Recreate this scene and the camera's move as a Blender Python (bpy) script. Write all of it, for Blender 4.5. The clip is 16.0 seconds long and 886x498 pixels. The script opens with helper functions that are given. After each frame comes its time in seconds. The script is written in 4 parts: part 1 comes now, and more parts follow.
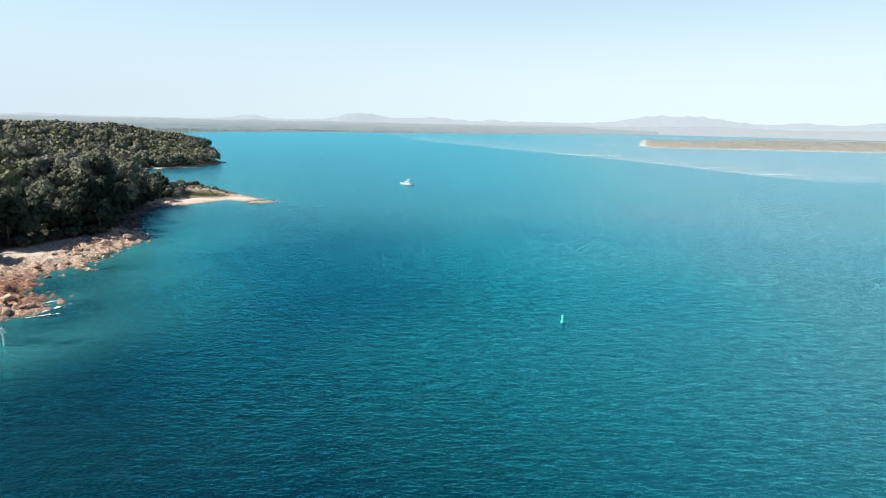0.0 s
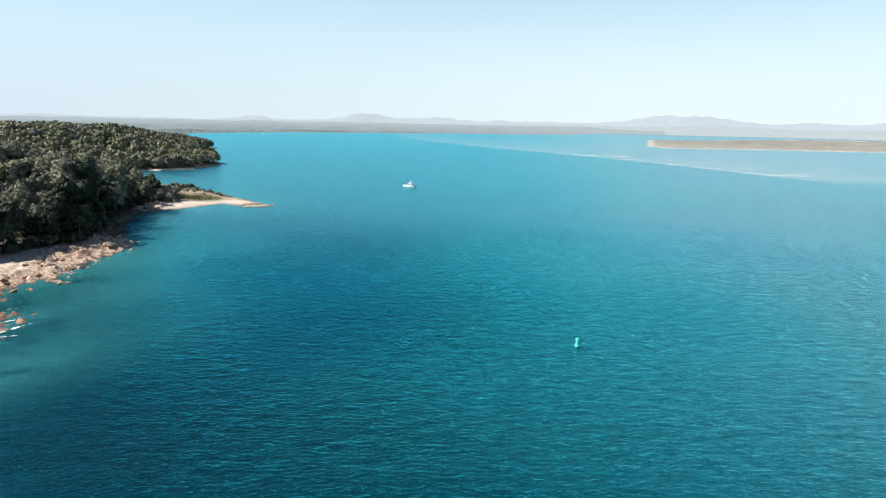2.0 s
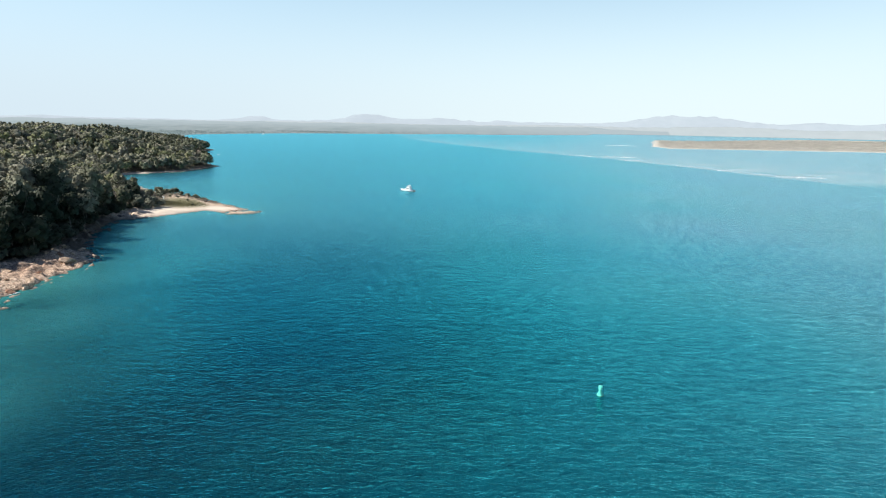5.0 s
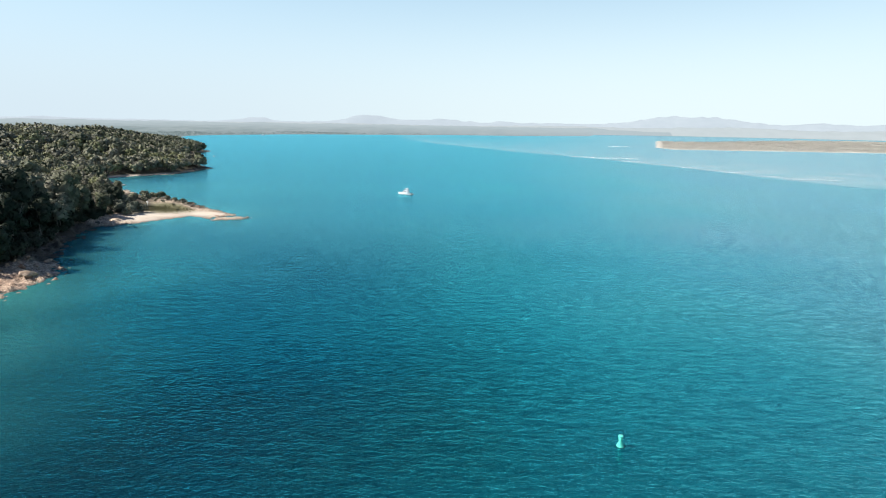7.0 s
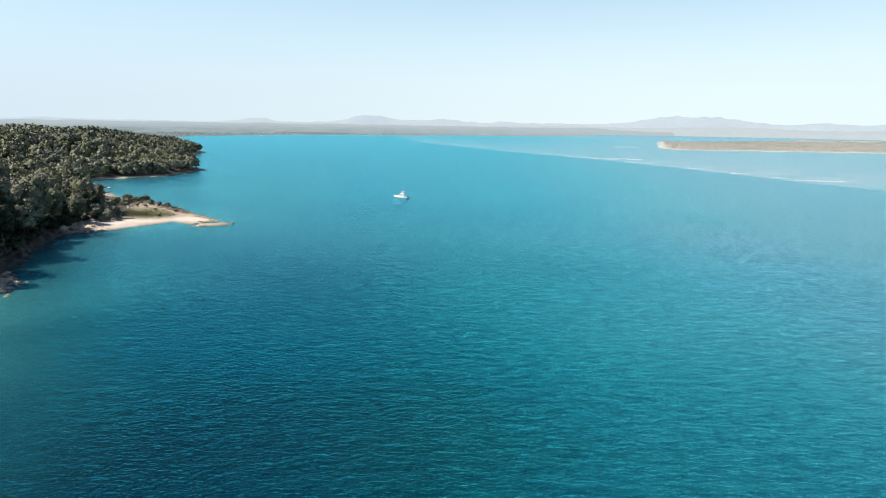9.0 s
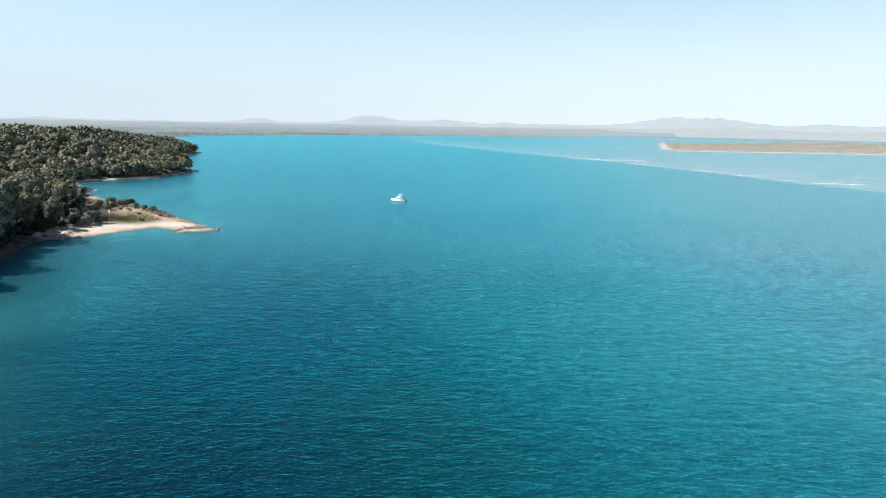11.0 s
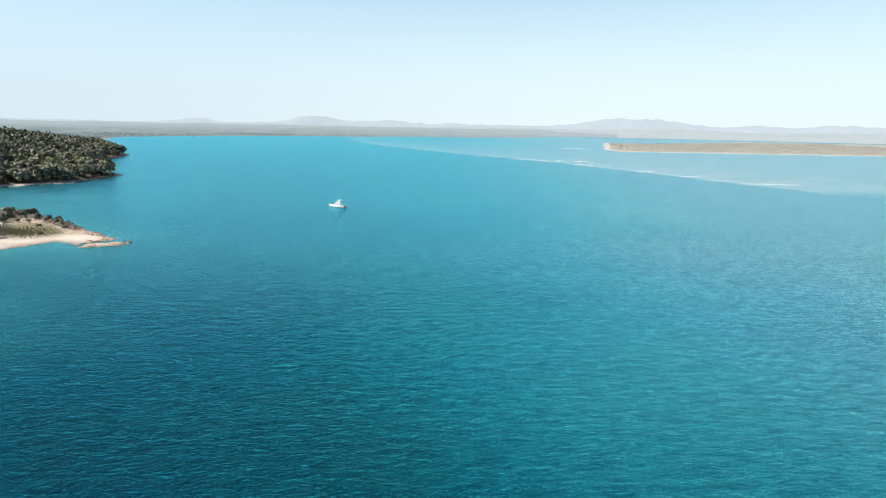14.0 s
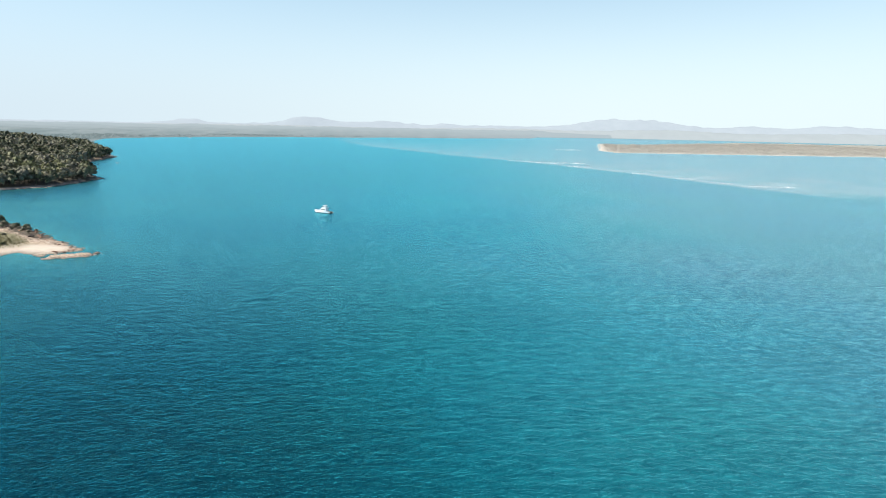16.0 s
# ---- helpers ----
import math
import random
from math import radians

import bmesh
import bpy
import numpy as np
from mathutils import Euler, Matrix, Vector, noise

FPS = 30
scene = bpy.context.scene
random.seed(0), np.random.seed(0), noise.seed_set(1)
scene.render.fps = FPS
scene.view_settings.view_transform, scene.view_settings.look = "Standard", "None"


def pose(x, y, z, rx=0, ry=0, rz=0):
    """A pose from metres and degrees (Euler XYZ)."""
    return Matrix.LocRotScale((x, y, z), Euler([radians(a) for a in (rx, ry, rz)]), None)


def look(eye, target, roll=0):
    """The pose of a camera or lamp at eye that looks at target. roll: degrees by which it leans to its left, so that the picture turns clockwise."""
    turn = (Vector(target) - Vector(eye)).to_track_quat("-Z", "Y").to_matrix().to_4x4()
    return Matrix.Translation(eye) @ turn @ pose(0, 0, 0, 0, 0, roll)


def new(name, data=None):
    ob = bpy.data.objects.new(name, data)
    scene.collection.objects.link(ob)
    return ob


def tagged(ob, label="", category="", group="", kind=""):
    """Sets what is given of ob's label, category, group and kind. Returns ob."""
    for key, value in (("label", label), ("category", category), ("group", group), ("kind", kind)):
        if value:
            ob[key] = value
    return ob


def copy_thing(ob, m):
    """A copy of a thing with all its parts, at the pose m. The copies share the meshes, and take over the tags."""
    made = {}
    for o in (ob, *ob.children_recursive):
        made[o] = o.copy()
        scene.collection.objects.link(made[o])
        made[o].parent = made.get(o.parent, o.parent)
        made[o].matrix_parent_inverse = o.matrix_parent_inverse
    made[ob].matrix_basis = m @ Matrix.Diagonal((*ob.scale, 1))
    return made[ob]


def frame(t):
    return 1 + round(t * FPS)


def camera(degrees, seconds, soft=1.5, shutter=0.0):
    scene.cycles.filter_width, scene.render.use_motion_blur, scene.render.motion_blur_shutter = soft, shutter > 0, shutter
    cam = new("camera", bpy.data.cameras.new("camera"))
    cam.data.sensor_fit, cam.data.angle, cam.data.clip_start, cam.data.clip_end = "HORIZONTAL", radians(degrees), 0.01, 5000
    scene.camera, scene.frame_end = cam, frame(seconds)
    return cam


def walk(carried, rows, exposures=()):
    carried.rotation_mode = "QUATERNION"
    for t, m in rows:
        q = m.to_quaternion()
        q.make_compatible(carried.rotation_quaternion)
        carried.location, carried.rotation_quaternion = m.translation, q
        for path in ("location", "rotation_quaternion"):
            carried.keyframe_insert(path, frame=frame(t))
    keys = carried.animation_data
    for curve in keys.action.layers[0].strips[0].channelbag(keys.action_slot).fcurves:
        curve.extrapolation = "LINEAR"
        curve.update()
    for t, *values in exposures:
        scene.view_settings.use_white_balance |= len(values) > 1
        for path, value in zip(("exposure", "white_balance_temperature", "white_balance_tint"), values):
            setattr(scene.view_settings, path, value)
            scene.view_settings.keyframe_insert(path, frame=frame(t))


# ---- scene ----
# The camera: a drone gliding about 48 m above the water of a coastal inlet.
cam = camera(74.1, 16.0, soft=1.1)
PATH = [
    # t, x, y, z, yaw, pitch, roll
    (0.0, 0.00, 0.00, 48.00, 0.000, -12.084, 1.240),
    (0.5, 0.33, 4.01, 47.98, 0.144, -12.066, 1.207),
    (1.0, 0.61, 7.99, 47.97, 0.229, -12.056, 1.179),
    (1.5, 0.87, 11.96, 47.94, 0.418, -12.063, 1.161),
    (2.0, 1.13, 15.94, 47.90, 0.534, -12.069, 1.139),
    (2.5, 1.35, 19.92, 47.87, 0.571, -12.064, 1.113),
    (3.0, 1.55, 23.91, 47.85, 0.654, -12.044, 1.086),
    (3.5, 1.72, 27.89, 47.82, 0.685, -12.036, 1.059),
    (4.0, 1.94, 31.92, 47.78, 0.724, -12.037, 1.036),
    (6.5, 3.66, 53.16, 47.77, 0.912, -11.954, 1.027),
    (7.0, 3.92, 57.41, 47.74, 0.944, -11.940, 0.993),
    (7.5, 4.24, 61.70, 47.71, 0.947, -11.928, 0.952),
    (8.0, 4.77, 66.04, 47.71, 0.974, -11.909, 0.925),
    (8.5, 5.43, 70.37, 47.73, 1.022, -11.904, 0.917),
    (9.0, 6.17, 74.68, 47.75, 1.113, -11.915, 0.925),
    (11.3, 7.00, 92.30, 47.70, 1.120, -11.845, 1.040),
    (11.5, 7.22, 93.68, 47.70, 0.988, -11.837, 1.053),
    (12.0, 7.93, 96.96, 47.72, -0.003, -11.823, 1.099),
    (12.5, 8.59, 100.17, 47.77, -1.631, -11.795, 1.131),
    (13.0, 9.11, 103.34, 47.86, -2.927, -11.775, 1.150),
    (13.5, 9.62, 106.52, 47.99, -3.517, -11.757, 1.148),
    (14.0, 10.29, 109.80, 48.19, -3.894, -11.725, 1.131),
    (14.5, 11.16, 113.17, 48.44, -4.081, -11.702, 1.111),
    (15.0, 12.06, 116.56, 48.72, -4.248, -11.681, 1.092),
    (15.5, 12.89, 119.92, 48.99, -4.399, -11.651, 1.091),
    (16.0, 13.65, 123.21, 49.24, -4.436, -11.654, 1.105),
]
walk(cam, [(t, pose(x, y, z, 90 + pitch, 0, yaw) @ pose(0, 0, 0, 0, 0, roll)) for t, x, y, z, yaw, pitch, roll in PATH])

# ---- world and sun ----
SUN_AZ, SUN_EL = radians(-94), radians(42)  # azimuth from +y towards +x
world = bpy.data.worlds.new("sky")
scene.world = world
world.use_nodes = True
wt = world.node_tree
sky = wt.nodes.new("ShaderNodeTexSky")
sky.sky_type = "NISHITA"
sky.sun_disc = False
sky.sun_elevation, sky.sun_rotation = SUN_EL, SUN_AZ % (2 * math.pi)
sky.air_density, sky.dust_density, sky.ozone_density, sky.altitude = 1.0, 0.0, 6.0, 3000
back = wt.nodes["Background"]
back.inputs["Strength"].default_value = 0.15
# bright summer haze: the sky's range is narrowed and lifted
soft = wt.nodes.new("ShaderNodeGamma")
soft.inputs["Gamma"].default_value = 0.40
lift = wt.nodes.new("ShaderNodeMix")
lift.data_type, lift.blend_type = "RGBA", "MULTIPLY"
lift.inputs[0].default_value = 1.0
lift.inputs[7].default_value = (1.86, 2.09, 1.99, 1)
wt.links.new(sky.outputs[0], soft.inputs["Color"])
wt.links.new(soft.outputs[0], lift.inputs[6])
at_sky = wt.nodes.new("ShaderNodeTexCoord")
split = wt.nodes.new("ShaderNodeSeparateXYZ")
wt.links.new(at_sky.outputs["Generated"], split.inputs[0])
height = wt.nodes.new("ShaderNodeMapRange")
height.interpolation_type = "SMOOTHSTEP"
height.inputs["From Min"].default_value, height.inputs["From Max"].default_value = 0.20, 0.44
wt.links.new(split.outputs[2], height.inputs["Value"])
clear = wt.nodes.new("ShaderNodeMix")
clear.data_type = "RGBA"
wt.links.new(height.outputs[0], clear.inputs[0])
wt.links.new(lift.outputs[2], clear.inputs[6])
zenith = wt.nodes.new("ShaderNodeMix")
zenith.data_type, zenith.blend_type = "RGBA", "MULTIPLY"
zenith.inputs[0].default_value = 1.0
zenith.inputs[7].default_value = (0.45, 0.45, 0.45, 1)
wt.links.new(sky.outputs[0], zenith.inputs[6])
wt.links.new(zenith.outputs[2], clear.inputs[7])
# pale sea haze along the horizon, a little greyer over the land in the west
side = wt.nodes.new("ShaderNodeMapRange")
side.interpolation_type = "SMOOTHSTEP"
side.inputs["From Min"].default_value, side.inputs["From Max"].default_value = -0.75, 0.45
wt.links.new(split.outputs[0], side.inputs["Value"])
haze = wt.nodes.new("ShaderNodeMix")
haze.data_type = "RGBA"
haze.inputs[6].default_value, haze.inputs[7].default_value = (2.68, 3.20, 3.60, 1), (3.32, 3.84, 3.98, 1)
wt.links.new(side.outputs[0], haze.inputs[0])
low = wt.nodes.new("ShaderNodeMapRange")
low.interpolation_type = "SMOOTHSTEP"
low.inputs["From Min"].default_value, low.inputs["From Max"].default_value = 0.0, 0.26
low.inputs["To Min"].default_value, low.inputs["To Max"].default_value = 0.95, 0.0
wt.links.new(split.outputs[2], low.inputs["Value"])
air = wt.nodes.new("ShaderNodeMix")
air.data_type = "RGBA"
wt.links.new(low.outputs[0], air.inputs[0])
wt.links.new(clear.outputs[2], air.inputs[6])
wt.links.new(haze.outputs[2], air.inputs[7])
wt.links.new(air.outputs[2], back.inputs["Color"])

sun_data = bpy.data.lights.new("sun", "SUN")
sun_data.energy, sun_data.angle, sun_data.color = 5.0, radians(0.6), (1.0, 0.95, 0.87)
sun = new("sun", sun_data)
sun_dir = Vector((math.sin(SUN_AZ) * math.cos(SUN_EL), math.cos(SUN_AZ) * math.cos(SUN_EL), math.sin(SUN_EL)))
sun.matrix_world = look(sun_dir * 900, (0, 0, 0))
scene.view_settings.exposure = 0.75


# ---- material helpers ----
def material(name):
    m = bpy.data.materials.new(name)
    m.use_nodes = True
    nt = m.node_tree
    return m, nt, nt.nodes["Principled BSDF"]


def node(nt, kind, **values):
    n = nt.nodes.new(kind)
    for key, value in values.items():
        n.inputs[key.replace("_", " ")].default_value = value
    return n


def where(nt, scale=(1, 1, 1)):
    """World position, scaled per axis."""
    g = nt.nodes.new("ShaderNodeNewGeometry")
    v = nt.nodes.new("ShaderNodeVectorMath")
    v.operation = "MULTIPLY"
    v.inputs[1].default_value = scale
    nt.links.new(g.outputs["Position"], v.inputs[0])
    return v.outputs[0]


def noise_of(nt, vec, scale, detail=4.0, rough=0.55):
    n = node(nt, "ShaderNodeTexNoise", Scale=scale, Detail=detail, Roughness=rough)
    if vec is not None:
        nt.links.new(vec, n.inputs["Vector"])
    return n.outputs["Fac"]


def ramp(nt, fac, stops):
    r = nt.nodes.new("ShaderNodeValToRGB")
    e = r.color_ramp.elements
    while len(e) < len(stops):
        e.new(0.5)
    for el, (p, c) in zip(e, stops):
        el.position, el.color = p, (*c, 1)
    nt.links.new(fac, r.inputs[0])
    return r.outputs[0]


def mix(nt, fac, a, b, blend="MIX"):
    n = nt.nodes.new("ShaderNodeMix")
    n.data_type, n.blend_type = "RGBA", blend
    for sock, value in ((n.inputs[0], fac), (n.inputs[6], a), (n.inputs[7], b)):
        if isinstance(value, (int, float)):
            sock.default_value = value
        elif isinstance(value, tuple):
            sock.default_value = (*value, 1)
        else:
            nt.links.new(value, sock)
    return n.outputs[2]


def span(nt, value, a, b, c=0.0, d=1.0):
    n = nt.nodes.new("ShaderNodeMapRange")
    n.inputs[1].default_value, n.inputs[2].default_value = a, b
    n.inputs[3].default_value, n.inputs[4].default_value = c, d
    nt.links.new(value, n.inputs[0])
    return n.outputs[0]


def sums(nt, op, a, b):
    n = nt.nodes.new("ShaderNodeMath")
    n.operation = op
    for sock, value in ((n.inputs[0], a), (n.inputs[1], b)):
        if isinstance(value, (int, float)):
            sock.default_value = value
        else:
            nt.links.new(value, sock)
    return n.outputs[0]


def attr(nt, name):
    n = nt.nodes.new("ShaderNodeAttribute")
    n.attribute_name = name
    return n.outputs["Fac"]


def bump(nt, bs, height, distance, strength=1.0, below=None):
    b = nt.nodes.new("ShaderNodeBump")
    b.inputs["Strength"].default_value, b.inputs["Distance"].default_value = strength, distance
    nt.links.new(height, b.inputs["Height"])
    if below is not None:
        nt.links.new(below, b.inputs["Normal"])
    nt.links.new(b.outputs[0], bs.inputs["Normal"])
    return b.outputs[0]


# ---- materials ----
def cracks(nt, vec, scale):
    """0 in the cracks of broken stone, 1 between them."""
    warp = nt.nodes.new("ShaderNodeVectorMath")
    warp.operation = "ADD"
    n = node(nt, "ShaderNodeTexNoise", Scale=0.9, Detail=2.0)
    nt.links.new(vec, n.inputs["Vector"])
    nt.links.new(vec, warp.inputs[0])
    nt.links.new(n.outputs["Color"], warp.inputs[1])
    v = nt.nodes.new("ShaderNodeTexVoronoi")
    v.feature = "DISTANCE_TO_EDGE"
    v.inputs["Scale"].default_value = scale
    nt.links.new(warp.outputs[0], v.inputs["Vector"])
    return span(nt, v.outputs["Distance"], 0.0, 0.12)


def water_material():
    """Turbid green-blue body under a glossy, rippled surface."""
    m, nt, bs = material("sea_water")
    nt.nodes.remove(bs)
    # bluer by the wooded shore, milkier by the shelf, with view-angle light painted in
    body_green, tone = attr(nt, "body_green"), attr(nt, "blue")
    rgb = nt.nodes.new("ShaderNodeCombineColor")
    nt.links.new(sums(nt, "MULTIPLY", body_green, attr(nt, "body_red")), rgb.inputs[0])
    nt.links.new(body_green, rgb.inputs[1])
    nt.links.new(sums(nt, "MULTIPLY", body_green, tone), rgb.inputs[2])
    c = mix(nt, 1.0, rgb.outputs[0], ramp(nt, noise_of(nt, where(nt, (1, 0.6, 1)), 0.009, 3), [(0.35, (0.9, 0.90, 1.03)), (0.65, (1.1, 1.10, 0.97))]), "MULTIPLY")
    # slicks and gusts drawn out across the inlet, their sheen painted into the colour
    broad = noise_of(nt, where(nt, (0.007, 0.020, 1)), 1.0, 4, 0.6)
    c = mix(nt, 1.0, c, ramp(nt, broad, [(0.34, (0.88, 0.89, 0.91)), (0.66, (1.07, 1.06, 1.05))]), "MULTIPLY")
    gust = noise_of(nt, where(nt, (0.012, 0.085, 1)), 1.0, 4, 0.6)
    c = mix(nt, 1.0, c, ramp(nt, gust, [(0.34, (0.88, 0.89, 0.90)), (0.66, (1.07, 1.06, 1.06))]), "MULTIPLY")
    # light and dark of the ripples, painted into body and gloss colour
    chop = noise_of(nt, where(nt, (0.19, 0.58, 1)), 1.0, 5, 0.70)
    chop_light = ramp(nt, chop, [(0.34, (0.68, 0.72, 0.76)), (0.66, (1.26, 1.22, 1.18))])
    c = mix(nt, 1.0, c, chop_light, "MULTIPLY")
    lap_light = ramp(nt, noise_of(nt, where(nt, (0.46, 0.90, 1)), 1.0, 4, 0.7), [(0.34, (0.78, 0.81, 0.84)), (0.66, (1.20, 1.17, 1.14))])
    c = mix(nt, 1.0, c, lap_light, "MULTIPLY")
    c = mix(nt, attr(nt, "shallow"), c, (0.045, 0.185, 0.185))
    # the pale sand shelf ends in a sharp edge along the channel
    edge = sums(nt, "ADD", attr(nt, "over"), sums(nt, "MULTIPLY", sums(nt, "SUBTRACT", noise_of(nt, where(nt), 0.03, 4), 0.5), 22.0))
    shelf = sums(nt, "MULTIPLY", span(nt, edge, -4, 9), attr(nt, "bar"))
    c = mix(nt, shelf, c, (0.36, 0.43, 0.43))
    c = mix(nt, attr(nt, "reef"), c, (0.006, 0.022, 0.026))
    body = nt.nodes.new("ShaderNodeBsdfDiffuse")
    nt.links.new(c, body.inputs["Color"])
    gloss = nt.nodes.new("ShaderNodeBsdfGlossy")
    tint = mix(nt, sums(nt, "ADD", attr(nt, "glare_tint"), sums(nt, "MULTIPLY", shelf, 0.30)), mix(nt, attr(nt, "darkening"), (0.09, 0.82, 0.91), (0.05, 0.58, 0.75)), (0.78, 0.96, 0.95))
    nt.links.new(mix(nt, 1.0, mix(nt, 0.6, tint, chop_light, "MULTIPLY"), lap_light, "MULTIPLY"), gloss.inputs["Color"])
    gloss.inputs["Roughness"].default_value = 0.24
    h0 = noise_of(nt, where(nt, (0.52, 1.0, 1)), 0.42, 2, 0.5)
    h1 = noise_of(nt, where(nt, (0.58, 1.0, 1)), 1.35, 3, 0.62)
    h2 = noise_of(nt, where(nt, (0.75, 1.0, 1)), 2.6, 2, 0.6)
    n0 = bump(nt, gloss, h0, 0.40)
    n1 = bump(nt, gloss, h1, 0.36, 1.0, n0)
    n2 = bump(nt, gloss, h2, 0.11, 1.0, n1)
    nt.links.new(n2, body.inputs["Normal"])
    fres = nt.nodes.new("ShaderNodeFresnel")
    fres.inputs["IOR"].default_value = 1.33
    nt.links.new(n2, fres.inputs["Normal"])
    ms = nt.nodes.new("ShaderNodeMixShader")
    q = sums(nt, "POWER", fres.outputs[0], 1.6)
    nt.links.new(sums(nt, "DIVIDE", sums(nt, "MULTIPLY", q, 5.6), sums(nt, "ADD", sums(nt, "MULTIPLY", q, 3.7), 1.0)), ms.inputs[0])
    nt.links.new(body.outputs[0], ms.inputs[1])
    nt.links.new(gloss.outputs[0], ms.inputs[2])
    nt.links.new(ms.outputs[0], nt.nodes["Material Output"].inputs["Surface"])
    return m


def shore_material():
    m, nt, bs = material("shore_ground")
    p = where(nt)
    grain = noise_of(nt, p, 1.4, 6, 0.65)
    patch = noise_of(nt, p, 0.16, 4)
    rock = ramp(nt, grain, [(0.34, (0.12, 0.078, 0.054)), (0.46, (0.46, 0.345, 0.250)), (0.62, (0.68, 0.56, 0.435))])
    red = ramp(nt, grain, [(0.36, (0.070, 0.030, 0.020)), (0.50, (0.28, 0.125, 0.068)), (0.66, (0.46, 0.26, 0.16))])
    rock = mix(nt, attr(nt, "rust"), rock, red)
    rock = mix(nt, 0.5, rock, mix(nt, cracks(nt, where(nt, (0.55, 1.0, 1.0)), 0.55), (0.10, 0.07, 0.05), (1, 1, 1)), "MULTIPLY")
    sand = ramp(nt, patch, [(0.35, (0.52, 0.435, 0.345)), (0.65, (0.63, 0.55, 0.455))])
    floor_c = ramp(nt, grain, [(0.35, (0.035, 0.030, 0.020)), (0.65, (0.085, 0.070, 0.042))])
    dry = ramp(nt, grain, [(0.35, (0.10, 0.105, 0.050)), (0.65, (0.24, 0.21, 0.12))])
    c = mix(nt, attr(nt, "sand"), rock, sand)
    c = mix(nt, attr(nt, "grass"), c, dry)
    c = mix(nt, attr(nt, "floor_and_shade"), c, floor_c)
    # tidal band of wet, algae-dark stone
    sep = nt.nodes.new("ShaderNodeSeparateXYZ")
    nt.links.new(p, sep.inputs[0])
    wet = span(nt, sums(nt, "ADD", sep.outputs[2], sums(nt, "MULTIPLY", grain, 0.6)), 0.35, 0.75, 1, 0)
    c = mix(nt, sums(nt, "MULTIPLY", wet, 0.65), c, (0.055, 0.042, 0.030))
    nt.links.new(c, bs.inputs["Base Color"])
    bs.inputs["Roughness"].default_value = 0.85
    bump(nt, bs, grain, 0.35)
    return m


def rock_material(name, dark, mid, pale):
    m, nt, bs = material(name)
    p = where(nt)
    grain = noise_of(nt, p, 1.1, 6, 0.65)
    c = ramp(nt, grain, [(0.30, dark), (0.50, mid), (0.70, pale)])
    c = mix(nt, 0.45, c, mix(nt, cracks(nt, p, 0.7), (0.12, 0.08, 0.06), (1, 1, 1)), "MULTIPLY")
    info = nt.nodes.new("ShaderNodeObjectInfo")
    c = mix(nt, span(nt, info.outputs["Random"], 0, 1, 0.0, 0.45), c, dark)
    sep = nt.nodes.new("ShaderNodeSeparateXYZ")
    nt.links.new(p, sep.inputs[0])
    wet = span(nt, sums(nt, "ADD", sep.outputs[2], sums(nt, "MULTIPLY", grain, 0.5)), 0.3, 0.6, 0.8, 0)
    c = mix(nt, wet, c, (0.045, 0.036, 0.028))
    nt.links.new(c, bs.inputs["Base Color"])
    bs.inputs["Roughness"].default_value = 0.8
    bump(nt, bs, noise_of(nt, p, 4.0, 4), 0.12)
    return m


def leaf_material(name, tones, patch_scale=0.03):
    """Foliage: tone by stand, by tree and by leaf cluster; some light passes through."""
    m, nt, bs = material(name)
    g = nt.nodes.new("ShaderNodeNewGeometry")
    info = nt.nodes.new("ShaderNodeObjectInfo")
    f = sums(nt, "MULTIPLY", noise_of(nt, g.outputs["Position"], patch_scale, 2), 0.7)
    f = sums(nt, "ADD", f, sums(nt, "MULTIPLY", g.outputs["Random Per Island"], 0.07))
    f = sums(nt, "ADD", f, sums(nt, "MULTIPLY", attr(nt, "tone"), 0.42))
    f = sums(nt, "ADD", f, sums(nt, "MULTIPLY", sums(nt, "SUBTRACT", info.outputs["Random"], 0.5), 0.16))
    c = ramp(nt, f, tones)
    nt.links.new(c, bs.inputs["Base Color"])
    bs.inputs["Roughness"].default_value = 0.65
    bs.inputs["Specular IOR Level"].default_value = 0.1
    tr = nt.nodes.new("ShaderNodeBsdfTranslucent")
    nt.links.new(c, tr.inputs["Color"])
    ms = nt.nodes.new("ShaderNodeMixShader")
    ms.inputs[0].default_value = 0.06
    nt.links.new(bs.outputs[0], ms.inputs[1])
    nt.links.new(tr.outputs[0], ms.inputs[2])
    nt.links.new(ms.outputs[0], nt.nodes["Material Output"].inputs["Surface"])
    return m


def plain(name, colour, rough=0.5, metal=0.0, wear=0.12, scale=3.0):
    m, nt, bs = material(name)
    f = noise_of(nt, where(nt), scale, 4)
    c = mix(nt, span(nt, f, 0.45, 0.75, 0, wear * 3), colour, tuple(v * 0.55 for v in colour))
    nt.links.new(c, bs.inputs["Base Color"])
    bs.inputs["Roughness"].default_value, bs.inputs["Metallic"].default_value = rough, metal
    return m


def distance_material(name, low, high, haze_glow, strength, air=None):
    """Far country as a backdrop, the haze of kilometres of air put in as emission. air: that emission colour at its far
    side.
    """
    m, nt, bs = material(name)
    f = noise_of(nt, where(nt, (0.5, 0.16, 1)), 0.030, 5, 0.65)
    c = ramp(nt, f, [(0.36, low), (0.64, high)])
    g = haze_glow
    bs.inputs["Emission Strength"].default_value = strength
    bs.inputs["Emission Color"].default_value = (*haze_glow, 1)
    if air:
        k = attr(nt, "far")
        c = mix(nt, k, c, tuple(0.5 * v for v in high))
        nt.links.new(mix(nt, k, haze_glow, air), bs.inputs["Emission Color"])
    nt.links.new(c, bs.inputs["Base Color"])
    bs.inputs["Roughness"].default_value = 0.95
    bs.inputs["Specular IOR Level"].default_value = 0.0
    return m


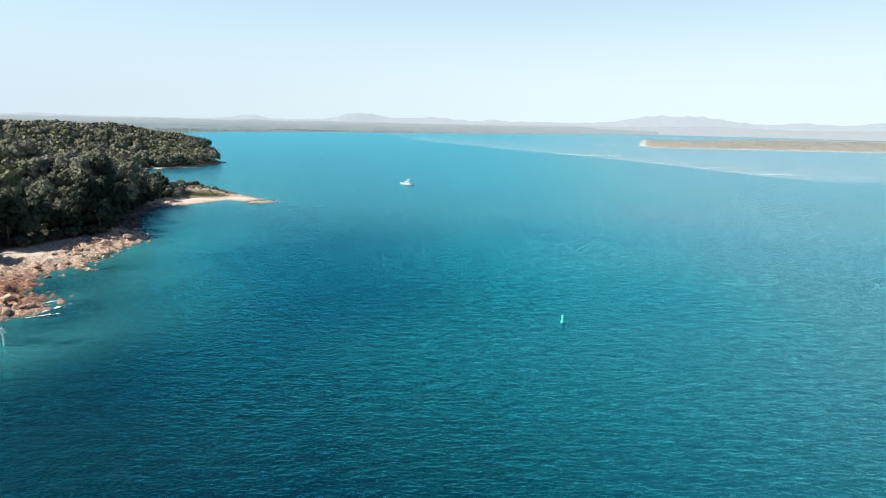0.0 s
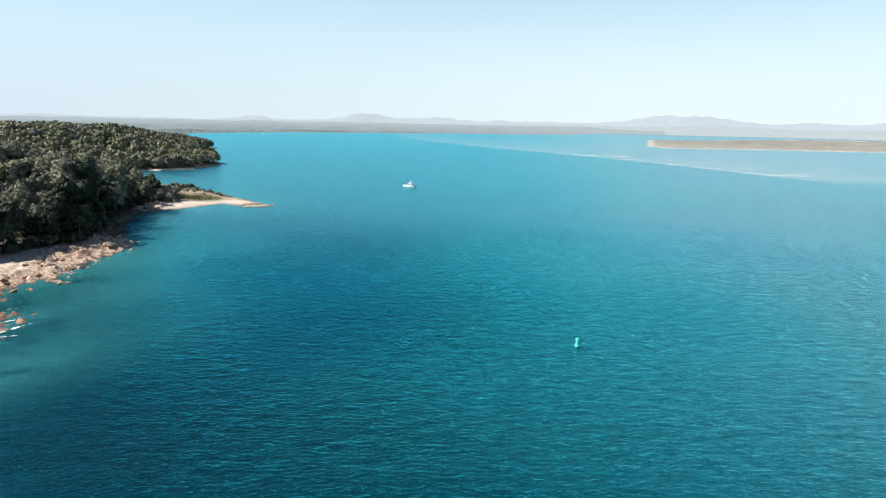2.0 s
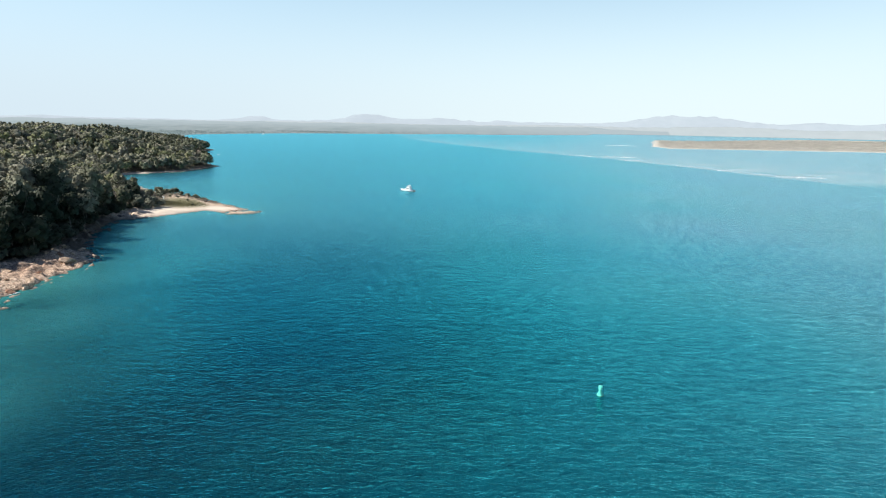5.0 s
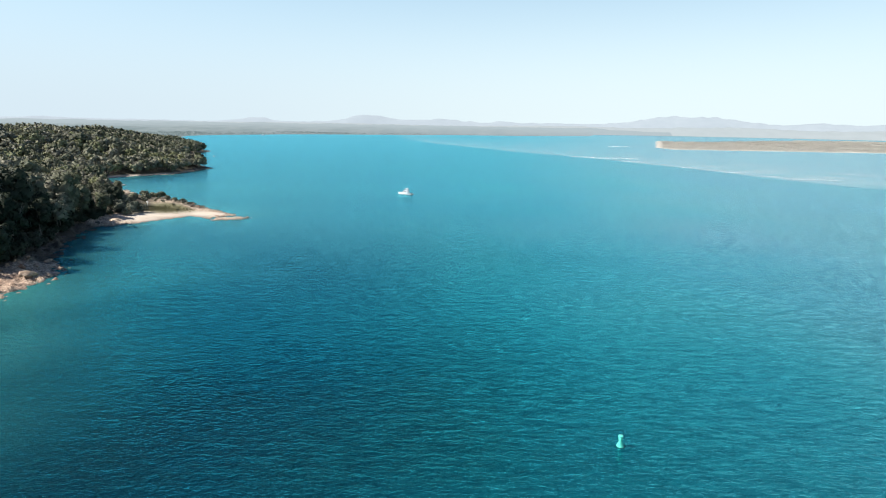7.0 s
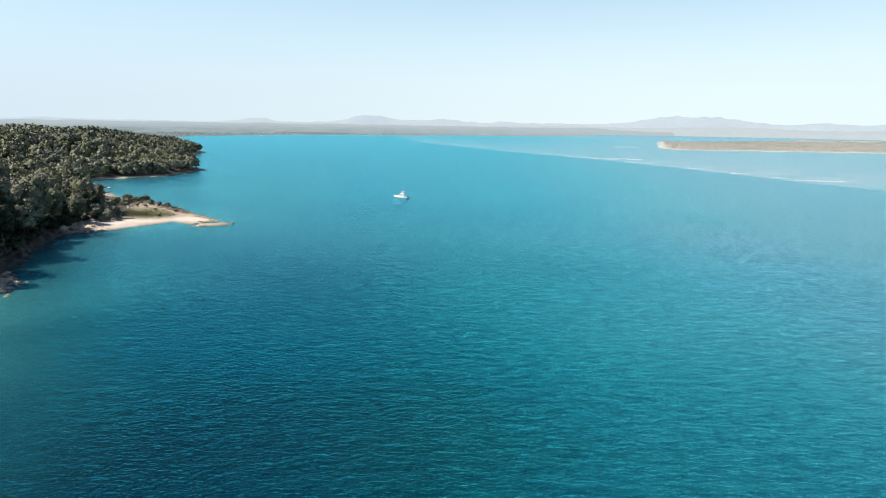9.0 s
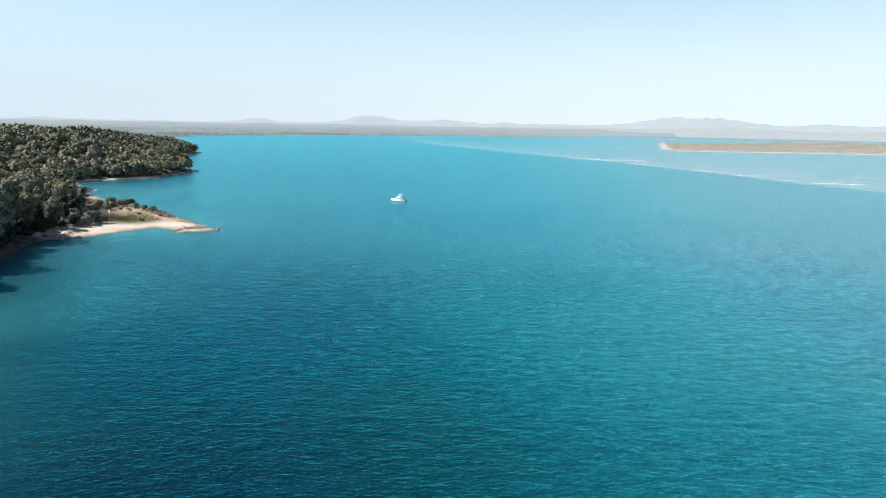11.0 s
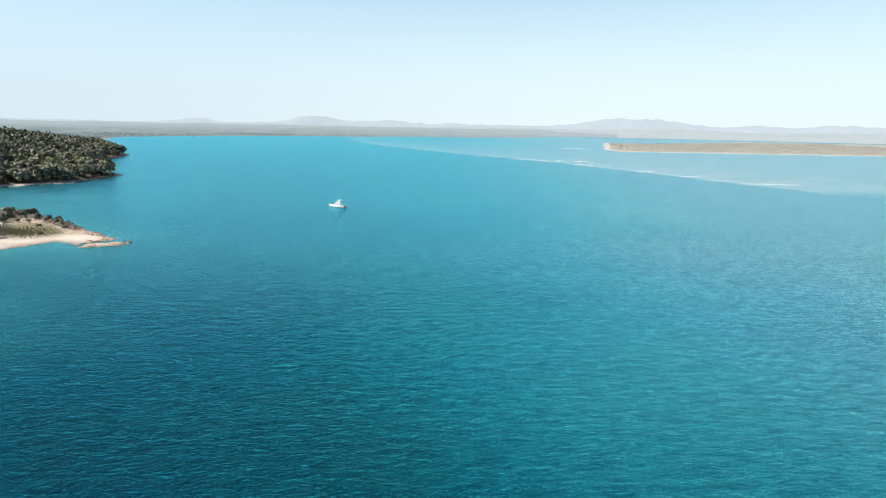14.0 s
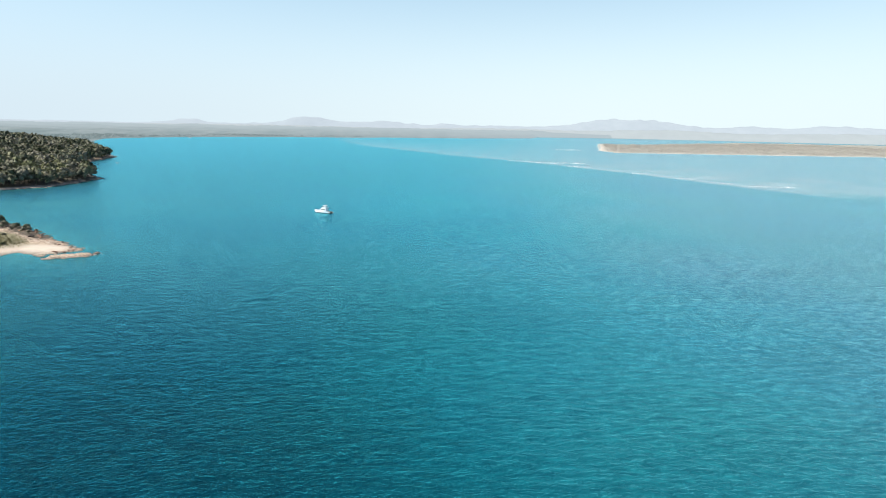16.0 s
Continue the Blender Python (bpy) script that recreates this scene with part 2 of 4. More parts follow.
WATER = water_material()
SHORE = shore_material()
ROCK_TAN = rock_material("tan_rock", (0.18, 0.120, 0.080), (0.48, 0.345, 0.24), (0.68, 0.545, 0.41))
ROCK_RUST = rock_material("rust_rock", (0.11, 0.050, 0.030), (0.33, 0.165, 0.095), (0.50, 0.31, 0.20))
ROCK_PALE = rock_material("whitened_rock", (0.34, 0.32, 0.29), (0.66, 0.64, 0.60), (0.82, 0.81, 0.79))
ROCK_DARK = rock_material("dark_rock", (0.045, 0.035, 0.030), (0.13, 0.10, 0.08), (0.26, 0.21, 0.17))
LEAF = leaf_material("eucalypt_leaves", [(0.28, (0.024, 0.036, 0.018)), (0.42, (0.064, 0.076, 0.043)), (0.54, (0.138, 0.145, 0.095)), (0.70, (0.195, 0.188, 0.144)), (0.86, (0.176, 0.188, 0.094))])
# leaf colour darkened to carry the shade of the forest front
LEAF_SHADED = leaf_material("shaded_leaves", [(0.28, (0.013, 0.021, 0.012)), (0.50, (0.028, 0.038, 0.024)), (0.72, (0.064, 0.070, 0.050)), (0.86, (0.095, 0.100, 0.074))])
LEAF_GREY = leaf_material("grey_leaves", [(0.35, (0.09, 0.10, 0.072)), (0.75, (0.17, 0.18, 0.14))])
# pale dune scrub, its colours lifted further to hold the haze over it
LEAF_SCRUB = leaf_material("dune_scrub_leaves", [(0.32, (0.31, 0.310, 0.270)), (0.50, (0.39, 0.375, 0.335)), (0.75, (0.45, 0.425, 0.390))], 0.02)
GRASS = leaf_material("dry_grass", [(0.35, (0.13, 0.135, 0.060)), (0.70, (0.25, 0.225, 0.115))])
BARK = plain("pale_bark", (0.15, 0.135, 0.115), 0.85, 0, 0.25, 2.0)
WHITE = plain("white_gelcoat", (0.82, 0.83, 0.84), 0.25, 0, 0.05)
WHITE_PAINT = plain("white_paint", (0.82, 0.82, 0.80), 0.5, 0, 0.12)
GLASS_DARK = plain("tinted_window", (0.02, 0.025, 0.03), 0.08, 0, 0.0)
STEEL = plain("stainless_steel", (0.6, 0.6, 0.62), 0.25, 1.0, 0.05)
NAVY = plain("dark_antifoul", (0.02, 0.025, 0.05), 0.5)
TEAK = plain("teak", (0.30, 0.20, 0.12), 0.7)
BUOY_GREEN = plain("buoy_green", (0.10, 0.62, 0.49), 0.4, 0, 0.10)
BLACK = plain("black_rubber", (0.02, 0.02, 0.02), 0.8)
FOAM = plain("sea_foam", (0.90, 0.92, 0.92), 0.7, 0, 0.04, 0.8)
def island_material():
    """Pale sand, under a close mat of olive-grey heath away from the beach."""
    m, nt, bs = material("island_ground")
    f = noise_of(nt, where(nt), 0.06, 4)
    sand = ramp(nt, f, [(0.35, (0.52, 0.47, 0.40)), (0.65, (0.62, 0.57, 0.49))])
    # heath colours lifted for the haze as well
    heath = ramp(nt, noise_of(nt, where(nt, (1, 0.5, 1)), 0.035, 5, 0.65), [(0.35, (0.25, 0.25, 0.205)), (0.65, (0.35, 0.335, 0.29))])
    nt.links.new(mix(nt, attr(nt, "heath"), sand, heath), bs.inputs["Base Color"])
    bs.inputs["Roughness"].default_value = 0.9
    bump(nt, bs, noise_of(nt, where(nt), 0.3, 4), 0.6)
    return m


SAND_PALE = island_material()
# distance haze is painted into these four as emission
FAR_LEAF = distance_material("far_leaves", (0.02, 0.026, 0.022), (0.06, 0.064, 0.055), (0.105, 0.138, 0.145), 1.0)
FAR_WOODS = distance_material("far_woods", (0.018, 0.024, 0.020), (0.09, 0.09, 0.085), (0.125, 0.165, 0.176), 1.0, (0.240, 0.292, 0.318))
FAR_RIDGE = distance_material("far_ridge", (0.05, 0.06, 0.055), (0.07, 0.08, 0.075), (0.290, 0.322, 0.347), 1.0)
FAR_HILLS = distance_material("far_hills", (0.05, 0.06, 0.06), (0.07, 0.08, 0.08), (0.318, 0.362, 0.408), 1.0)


# ---- mesh helpers ----
def mesh_np(name, verts, quads, mat, attrs=None, smooth=True, normals=None):
    """A mesh from arrays of vertices and quads, with optional values per vertex."""
    me = bpy.data.meshes.new(name)
    nq, k = len(quads), quads.shape[1]
    me.vertices.add(len(verts))
    me.vertices.foreach_set("co", np.asarray(verts, np.float32).ravel())
    me.loops.add(nq * k)
    me.loops.foreach_set("vertex_index", np.asarray(quads, np.int32).ravel())
    me.polygons.add(nq)
    me.polygons.foreach_set("loop_start", np.arange(0, nq * k, k, dtype=np.int32))
    for key, values in (attrs or {}).items():
        a = me.attributes.new(key, "FLOAT", "POINT")
        a.data.foreach_set("value", np.asarray(values, np.float32))
    me.update(calc_edges=True)
    me.validate()
    me.polygons.foreach_set("use_smooth", np.full(len(me.polygons), smooth))
    if normals is not None:
        me.normals_split_custom_set_from_vertices(np.asarray(normals, np.float32).tolist())
    me.materials.append(mat)
    return me


def grid_quads(nx, ny):
    i = np.arange(nx * ny).reshape(ny, nx)
    return np.stack([i[:-1, :-1], i[:-1, 1:], i[1:, 1:], i[1:, :-1]], -1).reshape(-1, 4)


def keep(verts, quads, mask, attrs):
    """Only the quads in mask, with the vertices that they use."""
    q = quads[mask]
    used = np.unique(q)
    back_to = np.full(len(verts), -1)
    back_to[used] = np.arange(len(used))
    return verts[used], back_to[q], {k: v[used] for k, v in attrs.items()}


def part(name, bm, mat, parent=None, label="", smooth=False):
    me = bpy.data.meshes.new(name)
    bm.to_mesh(me)
    bm.free()
    me.materials.append(mat)
    if smooth:
        me.polygons.foreach_set("use_smooth", np.full(len(me.polygons), True))
    ob = new(name, me)
    ob.parent = parent
    return tagged(ob, label) if label else ob


def steps(a, b, first, growth):
    """Values from a towards b, the steps growing."""
    out, h, s = [a], first, math.copysign(1, b - a)
    while abs(b - out[-1]) > h * 1.5:
        out.append(out[-1] + s * h)
        h *= growth
    out.append(b)
    return out


def smooth01(x):
    x = np.clip(x, 0, 1)
    return x * x * (3 - 2 * x)


def wobble(x, y, scale, seed=0):
    """Cheap smooth noise of about -1 to 1, from turned sines."""
    r = np.random.RandomState(seed)
    out = np.zeros_like(np.asarray(x, float))
    for _ in range(9):
        a, k, p = r.uniform(0, 6.28), r.uniform(0.55, 1.9) / scale * 6.28, r.uniform(0, 6.28)
        out += np.sin((x * np.cos(a) + y * np.sin(a)) * k + p + 1.3 * np.sin((x * np.sin(a) - y * np.cos(a)) * k * 0.6 + p * 2))
    return out / 4.2


# ---- the coast in plan (land lies west of it) ----
COAST_NEAR = [(-300, -600), (-190, -60), (-150, 60), (-118, 118), (-106, 132), (-100, 138), (-101, 144), (-106, 150), (-115, 153), (-119, 163),
              (-124, 176), (-118, 186), (-119, 201), (-121, 215), (-119, 230), (-127, 242), (-134, 250), (-144, 268), (-150, 285), (-157, 305),
              (-158, 314), (-153, 321), (-146.6, 328), (-139.5, 339), (-133, 347), (-130, 351), (-124, 349), (-119, 347), (-114, 350.5), (-111, 355),
              (-111.5, 360), (-116.5, 364.5), (-134, 379), (-144, 388.5), (-159, 402), (-170, 412), (-192, 424), (-225, 455), (-256, 500), (-284, 532),
              (-276, 552), (-262, 570), (-250, 586), (-247, 612)]
COAST_FAR = [(-247, 630), (-246, 655), (-264, 681), (-300, 730), (-345, 820), (-375, 908), (-384, 960), (-386, 990), (-405, 1020), (-427, 1052),
             (-520, 1200), (-680, 1500), (-840, 1900), (-850, 2000), (-810, 2180), (-690, 2420), (-560, 2565), (-350, 2700), (-142, 2800), (-60, 2960),
             (324, 3080), (790, 3540), (906, 3970), (1216, 4130), (1911, 4290), (2600, 4380), (4900, 4400)]
COAST = np.array(COAST_NEAR + COAST_FAR, float)
AROUND = np.concatenate([COAST, [(4900, 6000), (-6000, 6000), (-6000, -600)]])


def inland(x, y, ragged=1.0):
    """Metres from the waterline, positive on land."""
    x, y = np.asarray(x, float), np.asarray(y, float)
    best = np.full(x.shape, 1e18)
    for (ax, ay), (bx, by) in zip(COAST[:-1], COAST[1:]):
        dx, dy = bx - ax, by - ay
        u = np.clip(((x - ax) * dx + (y - ay) * dy) / (dx * dx + dy * dy), 0, 1)
        best = np.minimum(best, (x - ax - u * dx) ** 2 + (y - ay - u * dy) ** 2)
    inside = np.zeros(x.shape, bool)
    n = len(AROUND)
    for i in range(n):
        (ax, ay), (bx, by) = AROUND[i], AROUND[(i + 1) % n]
        if ay != by:
            inside ^= ((ay > y) != (by > y)) & (x < (bx - ax) * (y - ay) / (by - ay) + ax)
    d = np.sqrt(best) * np.where(inside, 1, -1)
    return d + ragged * (1.1 * wobble(x, y, 14, 3) + 0.5 * wobble(x, y, 4.5, 4))


def near(x, y, cx, cy, rx, ry):
    return np.exp(-(((x - cx) / rx) ** 2 + ((y - cy) / ry) ** 2))


def sandiness(x, y):
    s = near(x, y, -133, 357, 20, 8) + near(x, y, -147, 341, 8, 11) + 0.8 * near(x, y, -124, 354, 8, 5) + 1.1 * near(x, y, -275, 556, 24, 36) + 0.35 * near(x, y, -137, 189, 9, 7)
    s = s - 0.9 * near(x, y, -107, 350, 9, 9) - 0.9 * near(x, y, -126, 370, 17, 6) - 0.9 * near(x, y, -250, 640, 25, 28)
    return np.clip(s * 1.7, 0, 1)


def wood_edge(y):
    """How far from the water the trees begin."""
    return np.interp(y, [60, 190, 208, 224, 244, 300, 322, 345, 380, 400, 420, 480, 530, 580, 640, 700, 1400], [30, 30, 25, 17, 7, 5, 10, 22, 22, 9, 7, 8, 7, 4, 2, 1.5, 2])


def ground(x, y):
    d = inland(x, y)
    crest = np.interp(y, [0, 700, 900, 1060, 1400], [26, 26, 23, 15, 10])
    rise = smooth01((d - np.interp(y, [100, 238, 252, 318, 345], [18, 18, 4, 4, 18])) / np.interp(y, [100, 238, 252, 318, 345], [112, 112, 70, 80, 112]))
    h = np.where(d < 0, d * 0.22, 2.6 * (1 - np.exp(-np.maximum(d, 0) / 9.0)))
    h = h * (1 - 0.62 * near(x, y, -130, 362, 36, 26))
    h = h + rise * (crest - 2.5 + 3.5 * wobble(x, y, 120, 8))
    rocky = (1 - 0.8 * near(x, y, -125, 362, 34, 26)) * (1 - sandiness(x, y)) * smooth01((24 - np.abs(d)) / 10)
    h = h + rocky * (1.05 * np.abs(wobble(x * 1.0 + y * 0.5, y * 0.6, 6, 5)) + 0.85 * np.abs(wobble(x * 0.8 + y * 0.5, y * 0.7, 2.4, 6)) - 0.5)
    # a low tongue of rock off the tip of the spit
    along = np.clip(((x + 113) * 8.5 + (y - 343) * 4.5) / 92.5, 0, 1)
    off = np.hypot(x + 113 - 8.5 * along, y - 343 - 4.5 * along) - 1.0 * along
    h = np.maximum(h, 1.25 * np.exp(-(np.maximum(off, 0) / 3.0) ** 2) - 0.55 + 0.35 * wobble(x, y, 5, 9))
    return h, d


# ---- large structure: water ----
def build_water():
    fine = np.arange(-135, 215, 1.9)
    xs = np.array(sorted(set(steps(-135, -4950, 1.8, 1.035)) | set(fine.tolist()) | set(steps(float(fine[-1]), 4950, 1.8, 1.035))))
    fine_y = np.arange(44, 400, 1.6)
    ys = np.array(sorted(set(steps(44, -2500, 0.9, 1.06)) | set(fine_y.tolist()) | set(steps(float(fine_y[-1]), 4950, 1.6, 1.022))))
    X, Y = np.meshgrid(xs, ys)
    hx, hy = np.gradient(xs)[None, :], np.gradient(ys)[:, None]
    cell = np.maximum(hx, hy)
    Z = np.zeros_like(X)
    r = np.random.RandomState(11)
    for _ in range(36):
        wl = r.uniform(4.2, 8.5)
        a = radians(90 + r.normal(4, 17))
        k = 6.283 / wl
        arg = (X * math.cos(a) + Y * math.sin(a)) * k + r.uniform(0, 6.28) + 0.8 * np.sin(X * 0.045 + Y * 0.031 + r.uniform(0, 6.28))
        crest = (1 + np.sin(arg)) * 0.5
        Z += 0.0008 * wl * (2 * crest ** 1.6 - 0.9) * np.clip((wl / cell - 2) / 2, 0, 1)
    d = inland(X, Y, 0)
    Z *= smooth01((-d - 1) / 25) * 0.85 + 0.15
    shallow = np.exp(np.minimum(d, 0) / 16.0) * 0.85 + 0.11 * np.exp(np.minimum(d, 0) / 50.0)
    shallow = shallow + 0.70 * near(X, Y, -93, 127, 16, 20) + 0.35 * near(X, Y, -106, 178, 14, 26) + 0.30 * near(X, Y, -98, 190, 26, 60) + 0.65 * near(X, Y, -200, 480, 70, 60)
    shallow = np.clip(shallow * (0.8 + 0.35 * wobble(X, Y, 60, 21)), 0, 1)
    # water colour, wooded shore (west) to sand shelf (east), with distance brightening painted in
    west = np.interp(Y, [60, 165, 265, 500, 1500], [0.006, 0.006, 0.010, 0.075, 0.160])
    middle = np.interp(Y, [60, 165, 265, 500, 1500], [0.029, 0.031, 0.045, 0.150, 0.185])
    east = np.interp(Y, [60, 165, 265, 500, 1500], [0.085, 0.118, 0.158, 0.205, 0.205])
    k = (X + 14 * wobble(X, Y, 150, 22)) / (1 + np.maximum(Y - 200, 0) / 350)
    body_green = west + (middle - west) * smooth01((k + 75) / 90) + (east - middle) * smooth01((k + 10) / 95)
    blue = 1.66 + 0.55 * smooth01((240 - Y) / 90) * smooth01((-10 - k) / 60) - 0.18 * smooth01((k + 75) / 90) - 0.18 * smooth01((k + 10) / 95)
    body_red = 0.03 + 0.12 * smooth01((k - 10) / 120)
    line = np.interp(Y, [380, 480, 540, 575, 615, 650, 720, 820, 905, 950, 1030, 1090, 1210, 1280, 1500, 1600, 1900, 2400], [470, 415, 385, 362, 343, 333, 316, 287, 255, 241, 202, 178, 108, 86, 0, -45, -130, -220])
    over = X - line
    bar = (0.45 + 0.55 * np.exp(-np.maximum(over, 0) / 120)) * smooth01((Y - 500) / 170) * (0.85 + 0.25 * wobble(X, Y, 130, 24))
    bar = bar * (1 - 0.55 * smooth01((Y - 1500) / 900))
    reef = 1.2 * near(X, Y, -85, 119.5, 9, 2.0) + 1.2 * near(X, Y, -93, 138, 7, 12) + 1.1 * near(X, Y, -110, 157, 6, 7) + 0.8 * near(X, Y, -93, 143, 4, 6) + 0.8 * near(X, Y, -108, 184, 9, 4) + 0.8 * near(X, Y, -115, 168, 6, 12) + 0.7 * near(X, Y, -97, 352, 7, 9) + 0.6 * near(X, Y, -120, 345, 9, 2.5)
    reef = np.clip(reef * (0.75 + 0.5 * wobble(X, Y, 9, 25)), 0, 0.85)
    # sky glare painted into the gloss tint, paler to the east and far off
    glare_tint = 0.28 * smooth01((Y - 170) / 170) + 0.48 * smooth01((k - 5) / 130)
    darkening = smooth01((15 - k) / 60) * smooth01((360 - Y) / 150) * (1 - smooth01((d + 70) / 60))  # dimmer reflection in the near west, painted into the gloss tint
    verts = np.stack([X, Y, Z], -1).reshape(-1, 3)
    at = {"darkening": darkening.ravel(), "glare_tint": glare_tint.ravel(), "body_green": body_green.ravel(), "blue": blue.ravel(), "body_red": body_red.ravel(), "shallow": shallow.ravel(), "bar": np.clip(bar, 0, 1).ravel(), "over": np.clip(over, -400, 400).ravel(), "reef": reef.ravel()}
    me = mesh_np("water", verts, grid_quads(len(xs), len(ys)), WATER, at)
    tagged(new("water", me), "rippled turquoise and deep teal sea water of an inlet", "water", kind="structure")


def island_inland(x, y):
    """Metres inside the low scrub island's shore, positive on land."""
    front = 1474 + 12 * wobble(x, y, 160, 31) - 0.02 * (x - 700)
    tip = 522 + 0.33 * (y - 1590) + 10 * wobble(x, y, 90, 32)
    tip = tip + np.clip(1590 - y, 0, 200) * 0.35
    rear = 2280 + 60 * wobble(x, y, 300, 33) + np.clip(x - 900, 0, 900) * 0.9
    return np.minimum(np.minimum(y - front, x - tip), rear - y)


def build_ground():
    xs = np.array(sorted(set(steps(-300, -2600, 4, 1.09)) | set(np.arange(-300, -170, 3.0).tolist()) | set(np.arange(-170, -92, 0.8).tolist())))
    ys = np.array(sorted(set(steps(124, -600, 3, 1.08)) | set(np.arange(124, 432, 0.9).tolist()) | set(np.arange(432, 720, 3.0).tolist()) | set(steps(720, 1400, 4, 1.05))))
    X, Y = np.meshgrid(xs, ys)
    Z, d = ground(X, Y)
    # forest floor, plus the bluff's shade painted on the shore at y 240 to 322
    floor_and_shade = np.maximum(smooth01((d - wood_edge(Y) + 3) / 5), 0.95 * smooth01((Y - 240) / 8) * smooth01((322 - Y) / 10))
    darkening = smooth01((-131 - X) / 6) * smooth01((Y - 357 + (X + 110) * 0.6) / 5) * smooth01((440 - Y) / 12) * smooth01((10 - d) / 4)
    floor_and_shade = np.maximum(floor_and_shade, 0.85 * darkening)
    sand = sandiness(X, Y) * smooth01((46 - d) / 6)
    grass = 1.5 * near(X, Y, -154, 369, 18, 14) * smooth01((d - 6) / 5)
    rust = 1.15 * near(X, Y, -114, 155, 22, 26) + 0.5 * near(X, Y, -128, 215, 10, 14)
    verts = np.stack([X, Y, Z], -1).reshape(-1, 3)
    q = grid_quads(len(xs), len(ys))
    at = {"floor_and_shade": floor_and_shade.ravel(), "sand": sand.ravel(), "grass": np.clip(grass * 1.2, 0, 1).ravel(), "rust": np.clip(rust, 0, 1).ravel()}
    v, q, at = keep(verts, q, Z.ravel()[q].max(1) > -0.8, at)
    tagged(new("ground", mesh_np("ground", v, q, SHORE, at)), "rocky tan shore, sandy spit and wooded hill ground", "coast", kind="structure")


def build_far_country():
    # low wooded plain behind the bay
    xs = np.arange(-4600, 4901, 26.0)
    ys = np.array(steps(1400, 4700, 13, 1.018))
    X, Y = np.meshgrid(xs, ys)
    d = inland(X, Y, 4)
    tuft = 0.5 + 0.5 * np.random.RandomState(5).rand(*X.shape)
    land = smooth01(d / 20)
    Z = np.where(d < 0, -1.5, 1.5 + land * smooth01((d - 180) / 160) * 13 * tuft + land * smooth01(d / 260) * (6 + 5 * wobble(X, Y, 420, 41)) + 22 * smooth01((np.hypot(X, Y) - 2600) / 2000))
    Z = np.where((d > 0) & (d < 16), 1.2, Z)
    q = grid_quads(len(xs), len(ys))
    verts = np.stack([X, Y, Z], -1).reshape(-1, 3)
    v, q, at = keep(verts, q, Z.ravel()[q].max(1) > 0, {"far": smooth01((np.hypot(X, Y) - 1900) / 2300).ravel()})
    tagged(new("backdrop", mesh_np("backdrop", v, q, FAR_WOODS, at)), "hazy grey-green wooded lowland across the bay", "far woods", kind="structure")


def ridge(radius, depth, height, mat, label, seed):
    az = np.radians(np.arange(-62, 68, 0.15))
    rows = []
    for k, f in ((-1.0, 0.0), (-0.6, 0.55), (-0.25, 0.9), (0.0, 1.0), (0.5, 0.5), (1.0, -0.1)):
        rr = radius + k * depth + 20 * wobble(az * 900, az * 0 + k * 90, 120, seed)
        h = height(np.degrees(az)) * f * (1 + 0.05 * wobble(az * 900, az * 0 + k * 60, 26, seed + 1))
        rows.append(np.stack([np.sin(az) * rr, np.cos(az) * rr, h], -1))
    v = np.concatenate(rows)
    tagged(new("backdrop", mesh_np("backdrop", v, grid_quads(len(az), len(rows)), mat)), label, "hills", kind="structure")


def hill_line(a):
    def g(c, w, h):
        return h * np.exp(-((a - c) / w) ** 2)
    base = 47 + 26 * smooth01((a + 2) / 9)
    return base + g(-34.2, 2.2, 13) + g(-28, 4, 5) + g(-18.2, 2.2, 32) + g(-13.5, 2.2, 8) + g(-8, 3.0, 66) + g(-1.4, 3.2, 44) + g(4.4, 1.1, 11) + g(18.0, 2.4, 26) + g(22.0, 4.4, 60) + g(30.6, 1.6, 24) + g(36.5, 3.5, 30) + g(46, 5, 40) + g(-48, 6, 30)


def ridge_line(a):
    return 40 + 22 * np.exp(-((a - 24) / 5.5) ** 2) + 14 * np.exp(-((a - 10) / 7) ** 2) + 18 * np.exp(-((a - 38) / 6) ** 2) + 9 * np.exp(-((a + 12) / 9) ** 2)


build_water()
build_ground()
build_far_country()
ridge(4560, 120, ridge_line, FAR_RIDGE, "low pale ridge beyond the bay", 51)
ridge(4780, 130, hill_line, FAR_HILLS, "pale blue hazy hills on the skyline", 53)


# ---- foliage ----
def heart_of(c, rad):
    """The close inner foliage of one clump: twelve rhombs round it, with their normals."""
    k = rad * 0.5 * np.array([1, 1, 0.85])
    out = []
    for i, j in ((0, 1), (0, 2), (1, 2)):
        m = 3 - i - j
        for si in (-1, 1):
            for sj in (-1, 1):
                tips = []
                for ei, ej, em in ((2 * si, 0, 0), (si, sj, 1), (0, 2 * sj, 0), (si, sj, -1)):
                    p = np.zeros(3)
                    p[i], p[j], p[m] = ei, ej, em
                    tips.append(c + k * p)
                n = np.zeros(3)
                n[i], n[j] = si, sj
                if np.dot(np.cross(tips[1] - tips[0], tips[2] - tips[0]), n) < 0:
                    tips = tips[::-1]
                out.append(tips + [n / math.sqrt(2)])
    return np.array(out)


